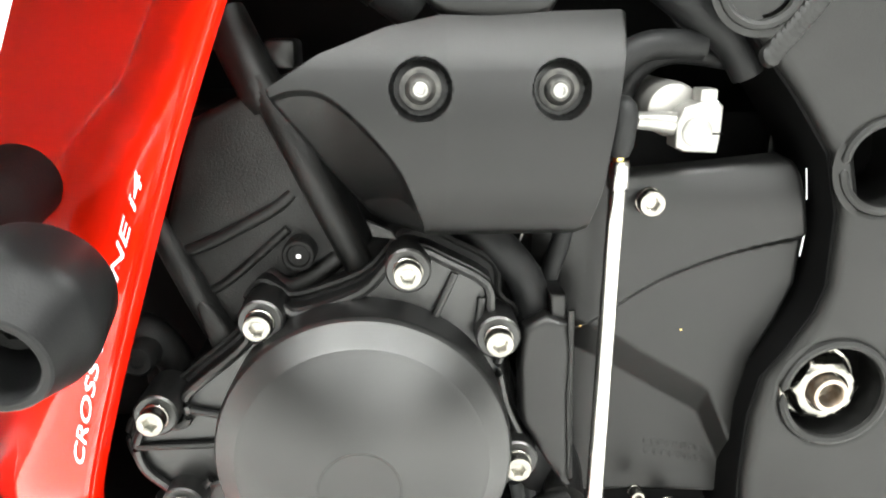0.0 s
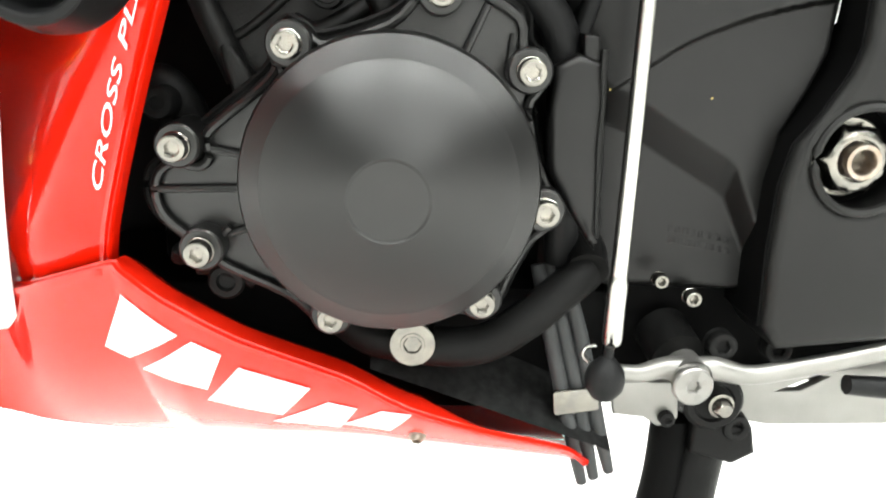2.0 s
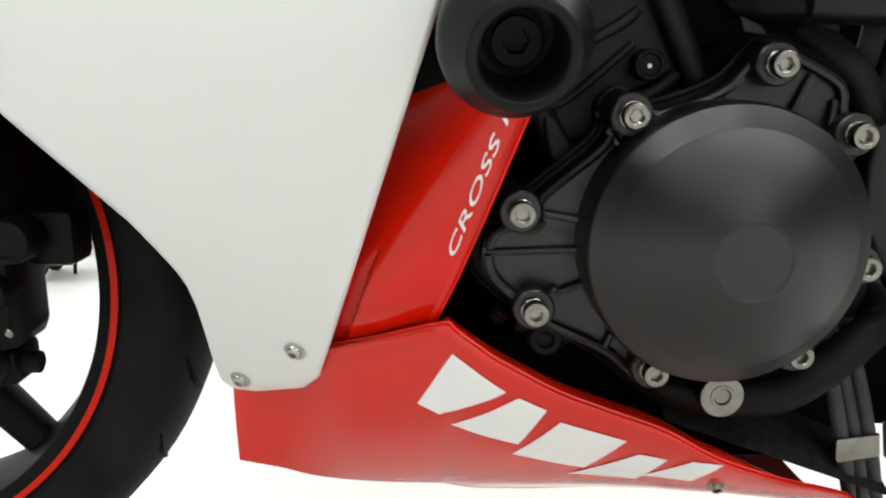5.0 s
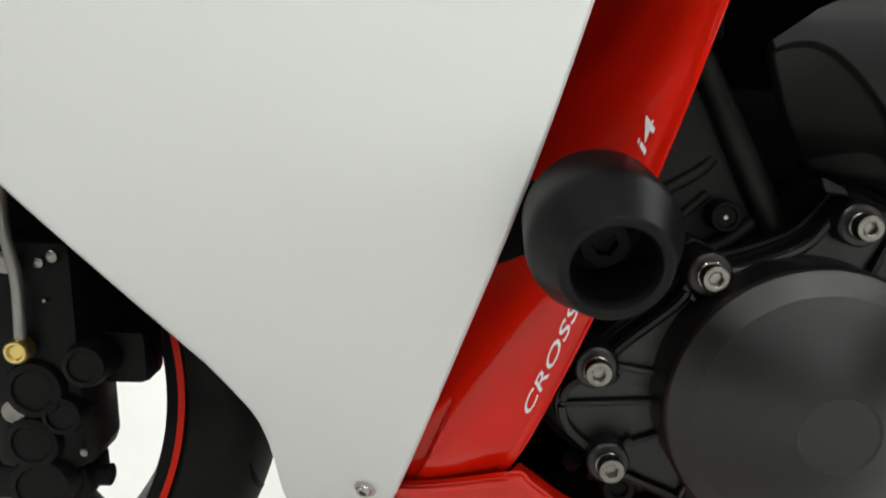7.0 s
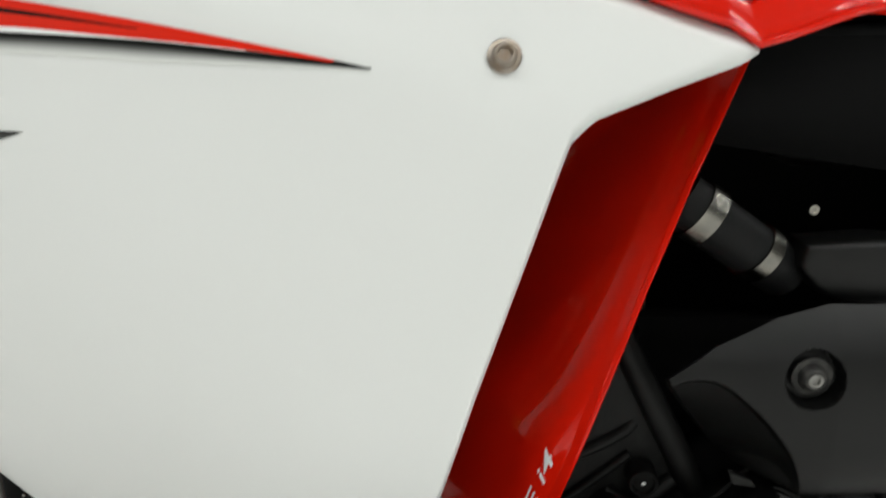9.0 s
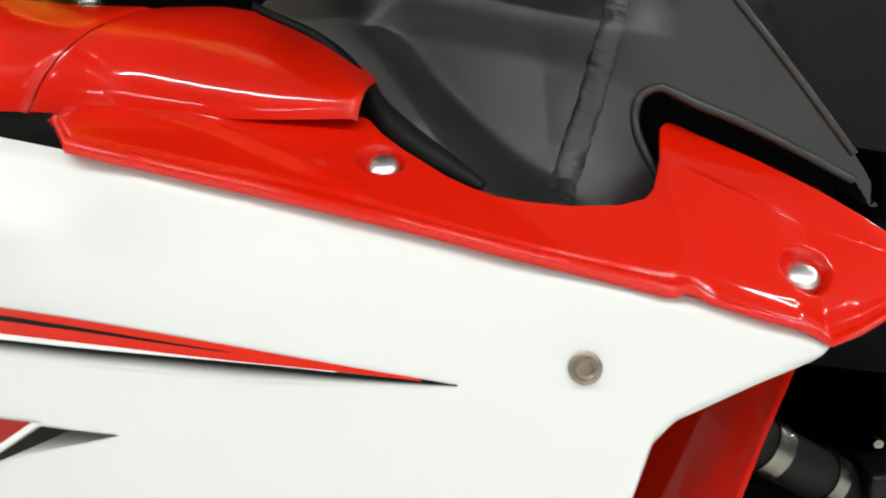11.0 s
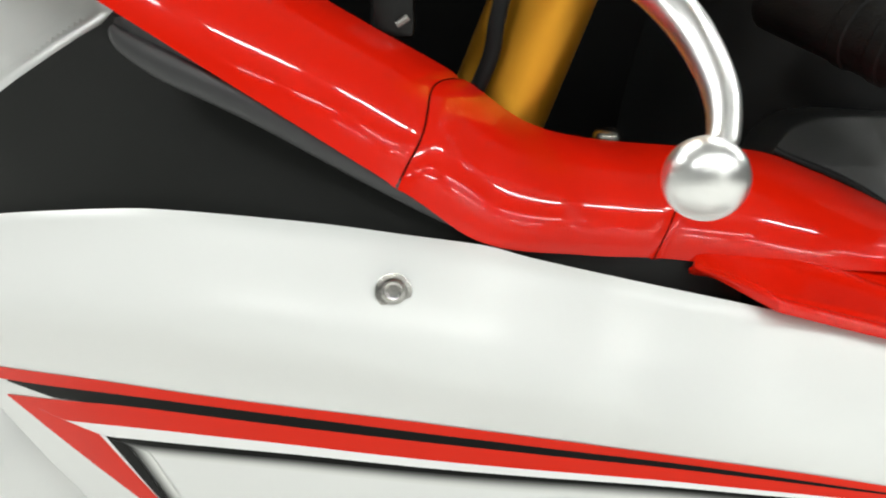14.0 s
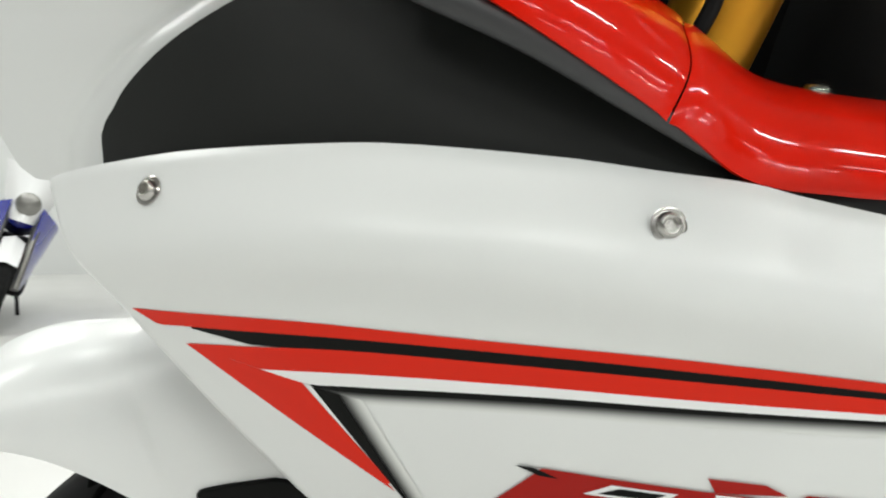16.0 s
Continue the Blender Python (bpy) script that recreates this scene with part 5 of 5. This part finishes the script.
def nose_point(u, v):
    x = -0.97 + 0.32 * u
    low, high = lerp_table(NOSE, x)
    z = low + (high - low) * v
    y = 0.012 + 0.2 * (x + 0.78) ** 2 * (8 if x < -0.78 else 6) - 0.42 * (x + 0.78) + 0.5 * max(0, z - 0.8) ** 1.2
    edge = lerp_table([(0.70, -0.808), (0.73, -0.806), (0.753, -0.797), (0.79, -0.763), (0.82, -0.72), (0.85, -0.67)], z)[0]
    y -= 0.006 * max(0, min(1, (x - edge + 0.016) / 0.010)) - 0.003 * math.exp(-((x - edge + 0.020) / 0.005) ** 2)
    return (x, y, z)


part("nose_fairing", sheet(nose_point, 90, 80, 0.004), WHITE, moto, "glossy white nose fairing", 45)

# frame spar: its face leans back, with a shallow hollow, a weld seam and a black gap towards the trim
HOLLOW_UP = smooth_table([(-0.2425, 0.7640), (-0.236, 0.7715), (-0.223, 0.7745), (-0.198, 0.7715), (-0.171, 0.7645), (-0.133, 0.7545), (-0.09, 0.742), (-0.03, 0.722)])
HOLLOW_LOW = smooth_table([(-0.2425, 0.7630), (-0.237, 0.7560), (-0.228, 0.7445), (-0.2106, 0.722), (-0.1914, 0.7028), (-0.1769, 0.690), (-0.15, 0.672), (-0.10, 0.64), (-0.03, 0.60)])
SPAR_TOP = smooth_table([(-0.32, 0.758), (-0.306, 0.773), (-0.288, 0.7860), (-0.2657, 0.7915), (-0.2293, 0.7915), (-0.1874, 0.790), (-0.13, 0.790), (-0.095, 0.788), (-0.0831, 0.778), (-0.0771, 0.7668), (-0.054, 0.7357), (-0.0274, 0.6978), (-0.02, 0.685)])
SPAR_LOW = [(-0.32, 0.742), (-0.26, 0.715), (-0.235, 0.70), (-0.19, 0.678), (-0.15, 0.665), (-0.03, 0.655)]


def spar_plane(x, z):
    r = max(0.0, min(1.0, (x + 0.165) / 0.06))
    return -0.132 - 0.123 * (x + 0.197) + 0.897 * (z - 0.739) + r * r * (3 - 2 * r) * (0.028 - 0.75 * (z - 0.70))


GAP = [(-0.0271, 0.6862), (-0.0684, 0.7101), (-0.0932, 0.7217), (-0.1056, 0.7283), (-0.1118, 0.729), (-0.118, 0.7249), (-0.1202, 0.7146), (-0.1167, 0.7023), (-0.109, 0.6878), (-0.1034, 0.675), (-0.113, 0.670)]
GAP_RIM = [(p.x, p.z) for p in spline([(a, 0, b) for a, b in GAP], 6)]


def gap_depth(x, z):
    """How far a point lies inside the gap between the spar and the trim (0 outside)."""
    if x < -0.125 or z > 0.74:
        return 0.0
    ring, inside, near = GAP_RIM + [(-0.05, 0.640), (0.0, 0.640)], False, 1.0
    for (ax, az), (bx, bz) in zip(ring, ring[1:] + ring[:1]):
        if (az > z) != (bz > z) and x < (bx - ax) * (z - az) / (bz - az) + ax:
            inside = not inside
    for (ax, az), (bx, bz) in zip(GAP_RIM, GAP_RIM[1:]):
        f = max(0.0, min(1.0, ((x - ax) * (bx - ax) + (z - az) * (bz - az)) / ((bx - ax) ** 2 + (bz - az) ** 2)))
        near = min(near, math.hypot(x - ax - f * (bx - ax), z - az - f * (bz - az)))
    return near if inside else 0.0


def spar_y(x, z):
    low, up = lerp_table(HOLLOW_LOW, x)[0], lerp_table(HOLLOW_UP, x)[0]
    inside = min((z - low) * 0.75, (up - z) * 0.55) if x > -0.2425 else (-0.2425 - x) * -0.6 - abs(z - 0.7635) * 0.4
    s = max(0.0, min(1.0, inside / 0.019 + 0.35))
    s = s * s * (3 - 2 * s)
    s += (0.7 - s) * max(0.0, min(1.0, (x + 0.16) / 0.05))
    y = spar_plane(x, z) - 0.012 * (1 - s)
    y += 0.017 * s * max(0.0, min(1.0, (up - z) / 0.055)) * max(0.0, min(1.0, (-0.11 - x) / 0.05))
    y += (0.2 + 1.1 * max(0.0, min(1.0, (x + 0.23) / 0.06))) * max(0.0, z - up - 0.004) * max(0.0, min(1.0, (-0.10 - x) / 0.05))
    away = (low - z) if x > -0.2425 else max(0.0, 0.7635 - z) + 0.12 * (-0.2425 - x)
    return y + 0.12 * max(0.0, away - 0.010) + 0.04 * min(1.0, gap_depth(x, z) / 0.004)


def spar_point(u, v):
    x = -0.32 + 0.30 * u
    top, low = lerp_table(SPAR_TOP, x)[0], lerp_table(SPAR_LOW, x)[0]
    if v > 0.92:
        w = (v - 0.92) / 0.08
        return (x, spar_y(x, top) + 0.03 * w * w + 0.004 * w, top + 0.003 * math.sin(w * math.pi / 2))
    z = low + (top - low) * v / 0.92
    return (x, spar_y(x, z), z)


def on_spar(x, z, proud):
    return Vector((x, spar_y(x, z) - proud * 0.74, z + proud * 0.66))


spar = part("frame_spar", sheet(spar_point, 170, 120, 0.003), SPAR, moto, "satin dark grey frame spar with a hollow and a weld seam", 60)
part("spar_rim", tube([on_spar(x, z, 0.0) for x, z in ((-0.0831, 0.777), (-0.0771, 0.7668), (-0.054, 0.7357), (-0.0274, 0.6978))], 0.0018, 10, 6), SPAR, spar)
STRIP = [(-0.305, 0.7745, 0.0022), (-0.2937, 0.7690, 0.0024), (-0.2712, 0.7589, 0.0028), (-0.2531, 0.7450, 0.0036), (-0.2393, 0.7275, 0.0050), (-0.2262, 0.7150, 0.0066), (-0.2080, 0.7035, 0.0062), (-0.1907, 0.6945, 0.0025)]
part("rubber_strip", tube([on_spar(x, z, 0.002) for x, z, r in STRIP], [r for x, z, r in STRIP], 14, 6), RUBBER, moto, "black rubber edging strip")
WELD = spline([(-0.1172, 0, 0.7863), (-0.1212, 0, 0.7783), (-0.1264, 0, 0.763), (-0.1318, 0, 0.7477), (-0.1383, 0, 0.7277), (-0.1479, 0, 0.7046), (-0.1565, 0, 0.6854), (-0.160, 0, 0.678)], 6)
random.seed(8)
for k in range(96):
    q = along(WELD, k / 95)
    p = on_spar(q.x + random.uniform(-0.0005, 0.0005), q.z, -0.0012)
    part("weld_ripple", lathe([(0.0068 * random.uniform(0.9, 1.08), -0.003), (0.0063, 0.0010), (0.0042, 0.0027), (0, 0.0034)], p, (0.12 * random.uniform(-1, 1), -0.78, 0.62), 14), SPAR, spar)
# flat black sheet stands for the shade down in the gap
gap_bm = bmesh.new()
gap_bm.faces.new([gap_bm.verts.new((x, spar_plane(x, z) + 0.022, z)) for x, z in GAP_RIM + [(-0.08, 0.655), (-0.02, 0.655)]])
part("gap_shade", gap_bm, DARK, spar, "black sheet for the shade in the gap by the trim")
part("gap_rim", tube([Vector((x, spar_y(x, z) + 0.0005, z)) for x, z in GAP_RIM], 0.0023, 10, 1, smooth=False), SPAR, spar)


def tank_point(u, v):
    x = -0.44 + 0.74 * u
    low = lerp_table([(-0.44, 0.74), (-0.30, 0.76), (-0.2, 0.775), (-0.15, 0.755), (-0.10, 0.732), (0.0, 0.688), (0.30, 0.62)], x)[0]
    z = low + (1.05 - low) * v
    y = -0.092 + 0.16 * (v ** 1.4) - 0.02 * math.sin(u * math.pi) + 0.25 * max(0, -0.12 - x) + 5.0 * max(0, -0.20 - x) ** 2
    fold = (x + 0.055) + (z - 0.765) * 0.45
    y += 0.012 * max(0, min(1, fold / 0.008))
    return (x, y, z)


part("fuel_tank", sheet(tank_point, 90, 60, 0.006), TANKPAINT, moto, "satin black fuel tank", 45)
# flat black backdrop painted in place of the shade behind the fork tubes
part("inner_wall", box(-0.72, 0.35, 0.06, 0.09, 0.60, 1.15, 0.01), DARK, moto, "black sheet added for the shade round the steering head")
part("tail_unit", box(0.0, 0.42, -0.09, 0.15, 0.56, 0.64, 0.02), CASTING, moto)
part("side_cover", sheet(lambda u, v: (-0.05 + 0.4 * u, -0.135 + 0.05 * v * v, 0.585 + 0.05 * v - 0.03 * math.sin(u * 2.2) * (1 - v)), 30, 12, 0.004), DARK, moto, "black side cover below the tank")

# forks, wires, lever, grip
for fy in (-0.05, 0.15):
    part("fork_tube", tube([(-0.62, fy, 0.375), (-0.33, fy, 1.10)], 0.0292, 48, 1), GOLD, moto, "gold anodised fork tube")
part("brake_hose", tube([(-0.452, -0.078, 0.87), (-0.4585, -0.082, 0.845), (-0.462, -0.082, 0.825), (-0.472, -0.078, 0.80), (-0.48, -0.07, 0.77)], 0.0047, 12, 6), RUBBER, moto, "black rubber brake hose along the fork")
switch = part("cable_guide", box(-0.525, -0.502, -0.08, -0.04, 0.835, 0.87, 0.004), PLASTIC, moto)
part("cable_tie", tube([(-0.512, -0.083, 0.842), (-0.506, -0.083, 0.846)], 0.002, 8, 1), SILVER, moto)
clutch = part("clutch_lever", join(lathe([(0, -0.0133)] + [(0.0133 * math.cos(a * math.pi / 20), 0.0133 * math.sin(a * math.pi / 20)) for a in range(-9, 10)] + [(0, 0.0133)], (-0.4255, -0.277, 0.7945), seg=44),
                                   tube([(-0.424, -0.276, 0.797), (-0.4135, -0.261, 0.807), (-0.4065, -0.237, 0.8225), (-0.407, -0.200, 0.845), (-0.423, -0.165, 0.868), (-0.46, -0.13, 0.89)], [0.005, 0.0054, 0.0066, 0.0082, 0.009, 0.009], 16, 7)), POLISHED, moto, "polished alloy clutch lever with a ball end")
GA, GB = Vector((-0.292, -0.062, 0.860)), Vector((-0.229, -0.203, 0.8025))
gd = (GB - GA).normalized()
grip = part("handlebar_grip", lathe([(0.0205, 0), (0.0208, 0.09), (0.0212, 0.112), (0.0222, 0.118), (0.0252, 0.121), (0.0260, 0.125), (0.0260, 0.1305), (0.0248, 0.1345), (0.020, 0.1355)], GA, gd, 44), GRIP, moto, "black rubber handlebar grip")
for h in (0.052, 0.074, 0.101):
    part("grip_rib", lathe([(0.0206, h), (0.0217, h + 0.001), (0.0217, h + 0.008), (0.0206, h + 0.009)], GA, gd, 44), GRIP, grip)
bar_end = part("bar_end", lathe([(0.0212, 0.134), (0.0216, 0.146), (0.0228, 0.1475), (0.0230, 0.1565), (0.0215, 0.1600), (0.0165, 0.1615), (0.0115, 0.1615), (0.0105, 0.1590), (0, 0.1590)], GA, gd, 8), GLOSS, grip, "glossy black eight-sided bar end weight", )
part("end_cap", lathe([(0.0070, 0.1592), (0.0067, 0.1602), (0.005, 0.1606), (0, 0.1607)], GA, gd, 28), COPPER, bar_end, "brown recessed screw of the bar end")

# ---- front wheel ----
WX, WY, WZ = -0.664, 0.05, 0.240
wheel = part("front_wheel", lathe([(0.2195, -0.045), (0.2225, -0.055), (0.236, -0.056), (0.240, -0.052), (0.240, 0.052), (0.236, 0.056), (0.2225, 0.055), (0.2195, 0.045), (0.212, 0.0), (0.2195, -0.045)], (WX, WY, WZ), seg=110), CASTING, moto, "black cast front wheel with a red rim stripe")
part("rim_stripe", lathe([(0.2325, 0.0572), (0.2325, 0.058), (0.2375, 0.0578), (0.2378, 0.0568)], (WX, WY, WZ), seg=110), RED_INK, wheel, "red rim stripe")
tyre = part("tyre", lathe([(0.238, 0.054), (0.242, 0.060), (0.255, 0.0635), (0.272, 0.0635), (0.284, 0.058), (0.294, 0.045), (0.301, 0.026), (0.3035, 0.0), (0.301, -0.026), (0.294, -0.045), (0.284, -0.058), (0.272, -0.0635), (0.255, -0.0635), (0.242, -0.06), (0.238, -0.054)], (WX, WY, WZ), seg=120), TYRE, wheel, "black grooved sports tyre")
for k in range(26):
    a = 2 * math.pi * k / 26 + 0.1

    def at(da, lat):
        r = lerp_table([(0, 0.3037), (0.026, 0.3013), (0.045, 0.2943), (0.058, 0.284)], lat)[0]
        return (WX + r * math.cos(a + da), WY - lat, WZ + r * math.sin(a + da))
    part("tread_groove", tube([at(0.0, 0.004), at(0.03, 0.02), at(0.075, 0.036), at(0.14, 0.048)], [0.001, 0.003, 0.0032, 0.001], 6, 4), DARK, tyre)
for k in range(5):
    a = 2 * math.pi * k / 5 + 1.53
    part("spoke", tube([(WX + 0.03 * math.cos(a), WY, WZ + 0.03 * math.sin(a)), (WX + 0.216 * math.cos(a + 0.12), WY, WZ + 0.216 * math.sin(a + 0.12))], [0.022, 0.016], 12, 1), CASTING, wheel)
disc_holes = [circle(WX + r * math.cos(2 * math.pi * k / 16 + o), WZ + r * math.sin(2 * math.pi * k / 16 + o), 0.004, 10) for r, o in ((0.130, 0.0), (0.142, 0.2), (0.154, 0.4)) for k in range(16)]
disc = part("brake_disc", plate([circle(WX, WZ, 0.162, 90), circle(WX, WZ, 0.118, 60)] + disc_holes, -0.030, -0.025, 0.0004, 1, 1), STEEL, wheel, "drilled steel brake disc")

caliper = part("brake_caliper", join(box(-0.560, -0.474, -0.075, -0.035, 0.178, 0.205, 0.006), box(-0.535, -0.466, -0.085, -0.025, 0.205, 0.37, 0.012), box(-0.465, -0.430, -0.065, -0.03, 0.262, 0.302, 0.007)), CALIPER, moto, "black radial brake caliper")
for cx, cz, cr in ((-0.497, 0.268, 0.019), (-0.502, 0.230, 0.018), (-0.500, 0.197, 0.021), (-0.462, 0.285, 0.014), (-0.480, 0.250, 0.013)):
    part("piston_housing", lathe([(cr * 1.1, -0.02), (cr * 1.1, 0.0), (cr, 0.005), (cr * 0.75, 0.006), (cr * 0.7, 0.004), (0, 0.004)], (cx, -0.086, cz), seg=28), CALIPER, caliper, "round black piston housing")
for cx, cz, cr in ((-0.513, 0.252, 0.008), (-0.474, 0.280, 0.0025), (-0.468, 0.223, 0.003), (-0.486, 0.355, 0.0034), (-0.477, 0.359, 0.0038), (-0.508, 0.355, 0.0075), (-0.484, 0.330, 0.0018)):
    part("caliper_bolt", lathe([(cr, 0), (cr, 0.002), (cr * 0.6, 0.003), (0, 0.003)], (cx, -0.087, cz), seg=16), STEEL, caliper, "small bright bolt")
part("pinch_bolt", lathe([(0.008, 0), (0.008, 0.012), (0.006, 0.013), (0, 0.012)], (-0.476, -0.06, 0.192), (1, 0, 0), 18), CASTING, caliper)
line = part("brake_line", tube([(-0.500, -0.094, 0.300), (-0.4975, -0.096, 0.325), (-0.4985, -0.094, 0.35), (-0.505, -0.09, 0.38), (-0.51, -0.08, 0.43)], 0.0038, 12, 6), SILVER, moto, "braided steel brake line")
part("banjo_bolt", lathe([(0.0085, -0.006), (0.0085, 0.003), (0.007, 0.005), (0.0055, 0.005), (0.004, 0.003), (0, 0.003)], (-0.5005, -0.096, 0.298), seg=24), BRASS, line, "brass banjo bolt")
part("fork_bottom", tube([(-0.665, -0.06, 0.22), (-0.60, -0.06, 0.34), (-0.575, -0.055, 0.43)], [0.03, 0.028, 0.028], 20, 3), CASTING, moto, "black fork bottom")


# white mudguard over the front tyre
CROWN = smooth_table([(65, 0.372), (100, 0.379), (110.7, 0.384), (115, 0.393), (119, 0.402), (124, 0.4075), (127, 0.405), (128.5, 0.400)])
SKIRT = smooth_table([(65, 0.25), (106, 0.25), (110, 0.260), (113, 0.283), (117, 0.320), (120, 0.347), (123, 0.368), (125, 0.379), (127, 0.391), (128.5, 0.3985)])
GUARD_WIDTH = smooth_table([(65, 0.070), (119, 0.070), (122, 0.064), (125, 0.048), (127, 0.030), (128.5, 0.008)])


def guard_point(u, v):
    d = 128.5 - 63.5 * u ** 1.25
    a = radians(d)
    turn = (v - 0.5) * math.pi
    crown, side, wide = lerp_table(CROWN, d)[0], lerp_table(SKIRT, d)[0], lerp_table(GUARD_WIDTH, d)[0]
    r = side + (crown - side) * max(0.0, math.cos(turn)) ** 0.75
    return (WX + r * math.cos(a), WY + math.copysign(wide * abs(math.sin(turn)) ** 0.7, turn), WZ + r * math.sin(a))


guard = part("front_mudguard", sheet(guard_point, 110, 80, 0.003), WHITE, moto, "glossy white front mudguard", 45)
# dark arc added to read as the tyre below the mudguard
part("tyre_stand_in", sheet(lambda u, v: (WX + 0.338 * math.cos(radians(117 - 50 * u)), -0.012 + 0.124 * v, WZ + (0.338 - 0.03 * (2 * v - 1) ** 2) * math.sin(radians(117 - 50 * u))), 40, 16, 0.002), DARK, guard, "black arc added for the tyre seen below the mudguard")
part("guard_vent", plate([[(-0.748, 0.512), (-0.740, 0.5165), (-0.710, 0.520), (-0.688, 0.519), (-0.672, 0.497), (-0.66, 0.475), (-0.73, 0.47), (-0.742, 0.50)]], -0.0265, -0.018, 0.0015, 2), BLACK_INK, guard, "black vent in the mudguard")


# ---- the second motorcycle, far back on the floor ----
other = new("motorcycle")
other.matrix_world = pose(-2.74, 4.5, 0, 0, 20, 20)
tagged(other, "blue and white sports motorcycle parked on the pale floor", "motorcycle")


def other_wheel(y, label):
    w = part("wheel", lathe([(0.20, -0.045), (0.225, -0.05), (0.225, 0.05), (0.20, 0.045), (0.19, 0.0), (0.20, -0.045)], (0, y, 0.30), (1, 0, 0), 48), CASTING, other, label)
    part("tyre", lathe([(0.222, -0.05), (0.25, -0.062), (0.285, -0.045), (0.30, 0), (0.285, 0.045), (0.25, 0.062), (0.222, 0.05)], (0, y, 0.30), (1, 0, 0), 48), TYRE, w, "black tyre")
    for k in range(5):
        a = 2 * math.pi * k / 5
        part("spoke", tube([(0, y + 0.02 * math.cos(a), 0.30 + 0.02 * math.sin(a)), (0, y + 0.2 * math.cos(a), 0.30 + 0.2 * math.sin(a))], 0.014, 8, 1), CASTING, w)


other_wheel(0.0, "black front wheel")
other_wheel(1.40, "black rear wheel")
for sx in (-0.1, 0.1):
    part("fork_leg", tube([(sx, 0.0, 0.30), (sx, 0.25, 0.85)], 0.025, 12, 1), SILVER, other, "silver fork leg")
part("front_mudguard", sheet(lambda u, v: ((v - 0.5) * 0.13, 0.325 * math.cos(2.6 - 1.9 * u), 0.30 + (0.33 - 0.06 * abs(v - 0.5)) * math.sin(2.6 - 1.9 * u)), 20, 8, 0.003), WHITE_INK, other, "white front mudguard")
for sx in (-1, 1):
    part("side_fairing", sheet(lambda u, v, sx=sx: (sx * (0.10 + 0.14 * math.sin(u * 2.4) * (0.4 + 0.6 * v)), 0.12 + 0.62 * u, 0.24 + 0.06 * (1 - u) + v * (0.42 + 0.12 * (1 - u))), 16, 12, 0.004), BLUE, other, "deep blue side fairing")
    part("indicator", lathe([(0.018, 0), (0.025, 0.03), (0.018, 0.05), (0, 0.055)], (sx * 0.24, 0.1, 0.86), (sx, 0, 0), 14), ORANGE, other, "orange turn indicator")
part("nose_fairing", sheet(lambda u, v: ((u - 0.5) * 0.42 * (0.5 + 0.5 * v), 0.02 + 0.9 * (u - 0.5) ** 2 + 0.25 * v * v, 0.72 + 0.38 * v), 16, 12, 0.004), WHITE_INK, other, "white nose fairing")
part("headlamp", lathe([(0.07, 0), (0.075, 0.02), (0.05, 0.04), (0, 0.05)], (0, 0.05, 0.84), (0, -1, 0), 24), SILVER, other, "bright headlamp")
part("fuel_tank", lathe([(0, -0.2), (0.12, -0.16), (0.16, 0.0), (0.13, 0.15), (0, 0.2)], (0, 0.62, 0.78), (0, 1, -0.1), 24), BLUE, other, "deep blue fuel tank")
part("seat", box(-0.13, 0.13, 0.80, 1.35, 0.76, 0.86, 0.04), RUBBER, other, "black seat")
part("engine", box(-0.17, 0.17, 0.40, 0.95, 0.22, 0.62, 0.04), CASTING, other, "black engine")
part("tail", box(-0.10, 0.10, 1.25, 1.65, 0.82, 0.92, 0.03), BLUE, other, "blue tail")
part("side_stand", tube([(0.12, 0.75, 0.28), (0.22, 0.72, 0.03)], 0.014, 10, 1), CASTING, other, "black side stand")

# ---- ceiling battens ----
batten = new("light_batten")
batten.matrix_world = pose(TUBES[0][0], TUBES[0][1], 3.2)
tagged(batten, "white fluorescent light batten on the ceiling", "lamp", "ceiling battens")
part("housing", box(-0.63, 0.63, -0.09, 0.09, -0.09, -0.002, 0.01), WHITE_INK, batten, "white steel housing")
# the added fill lamps get a batten each as well
for tx, ty in TUBES[1:]:
    copy_thing(batten, pose(tx, ty, 3.2))
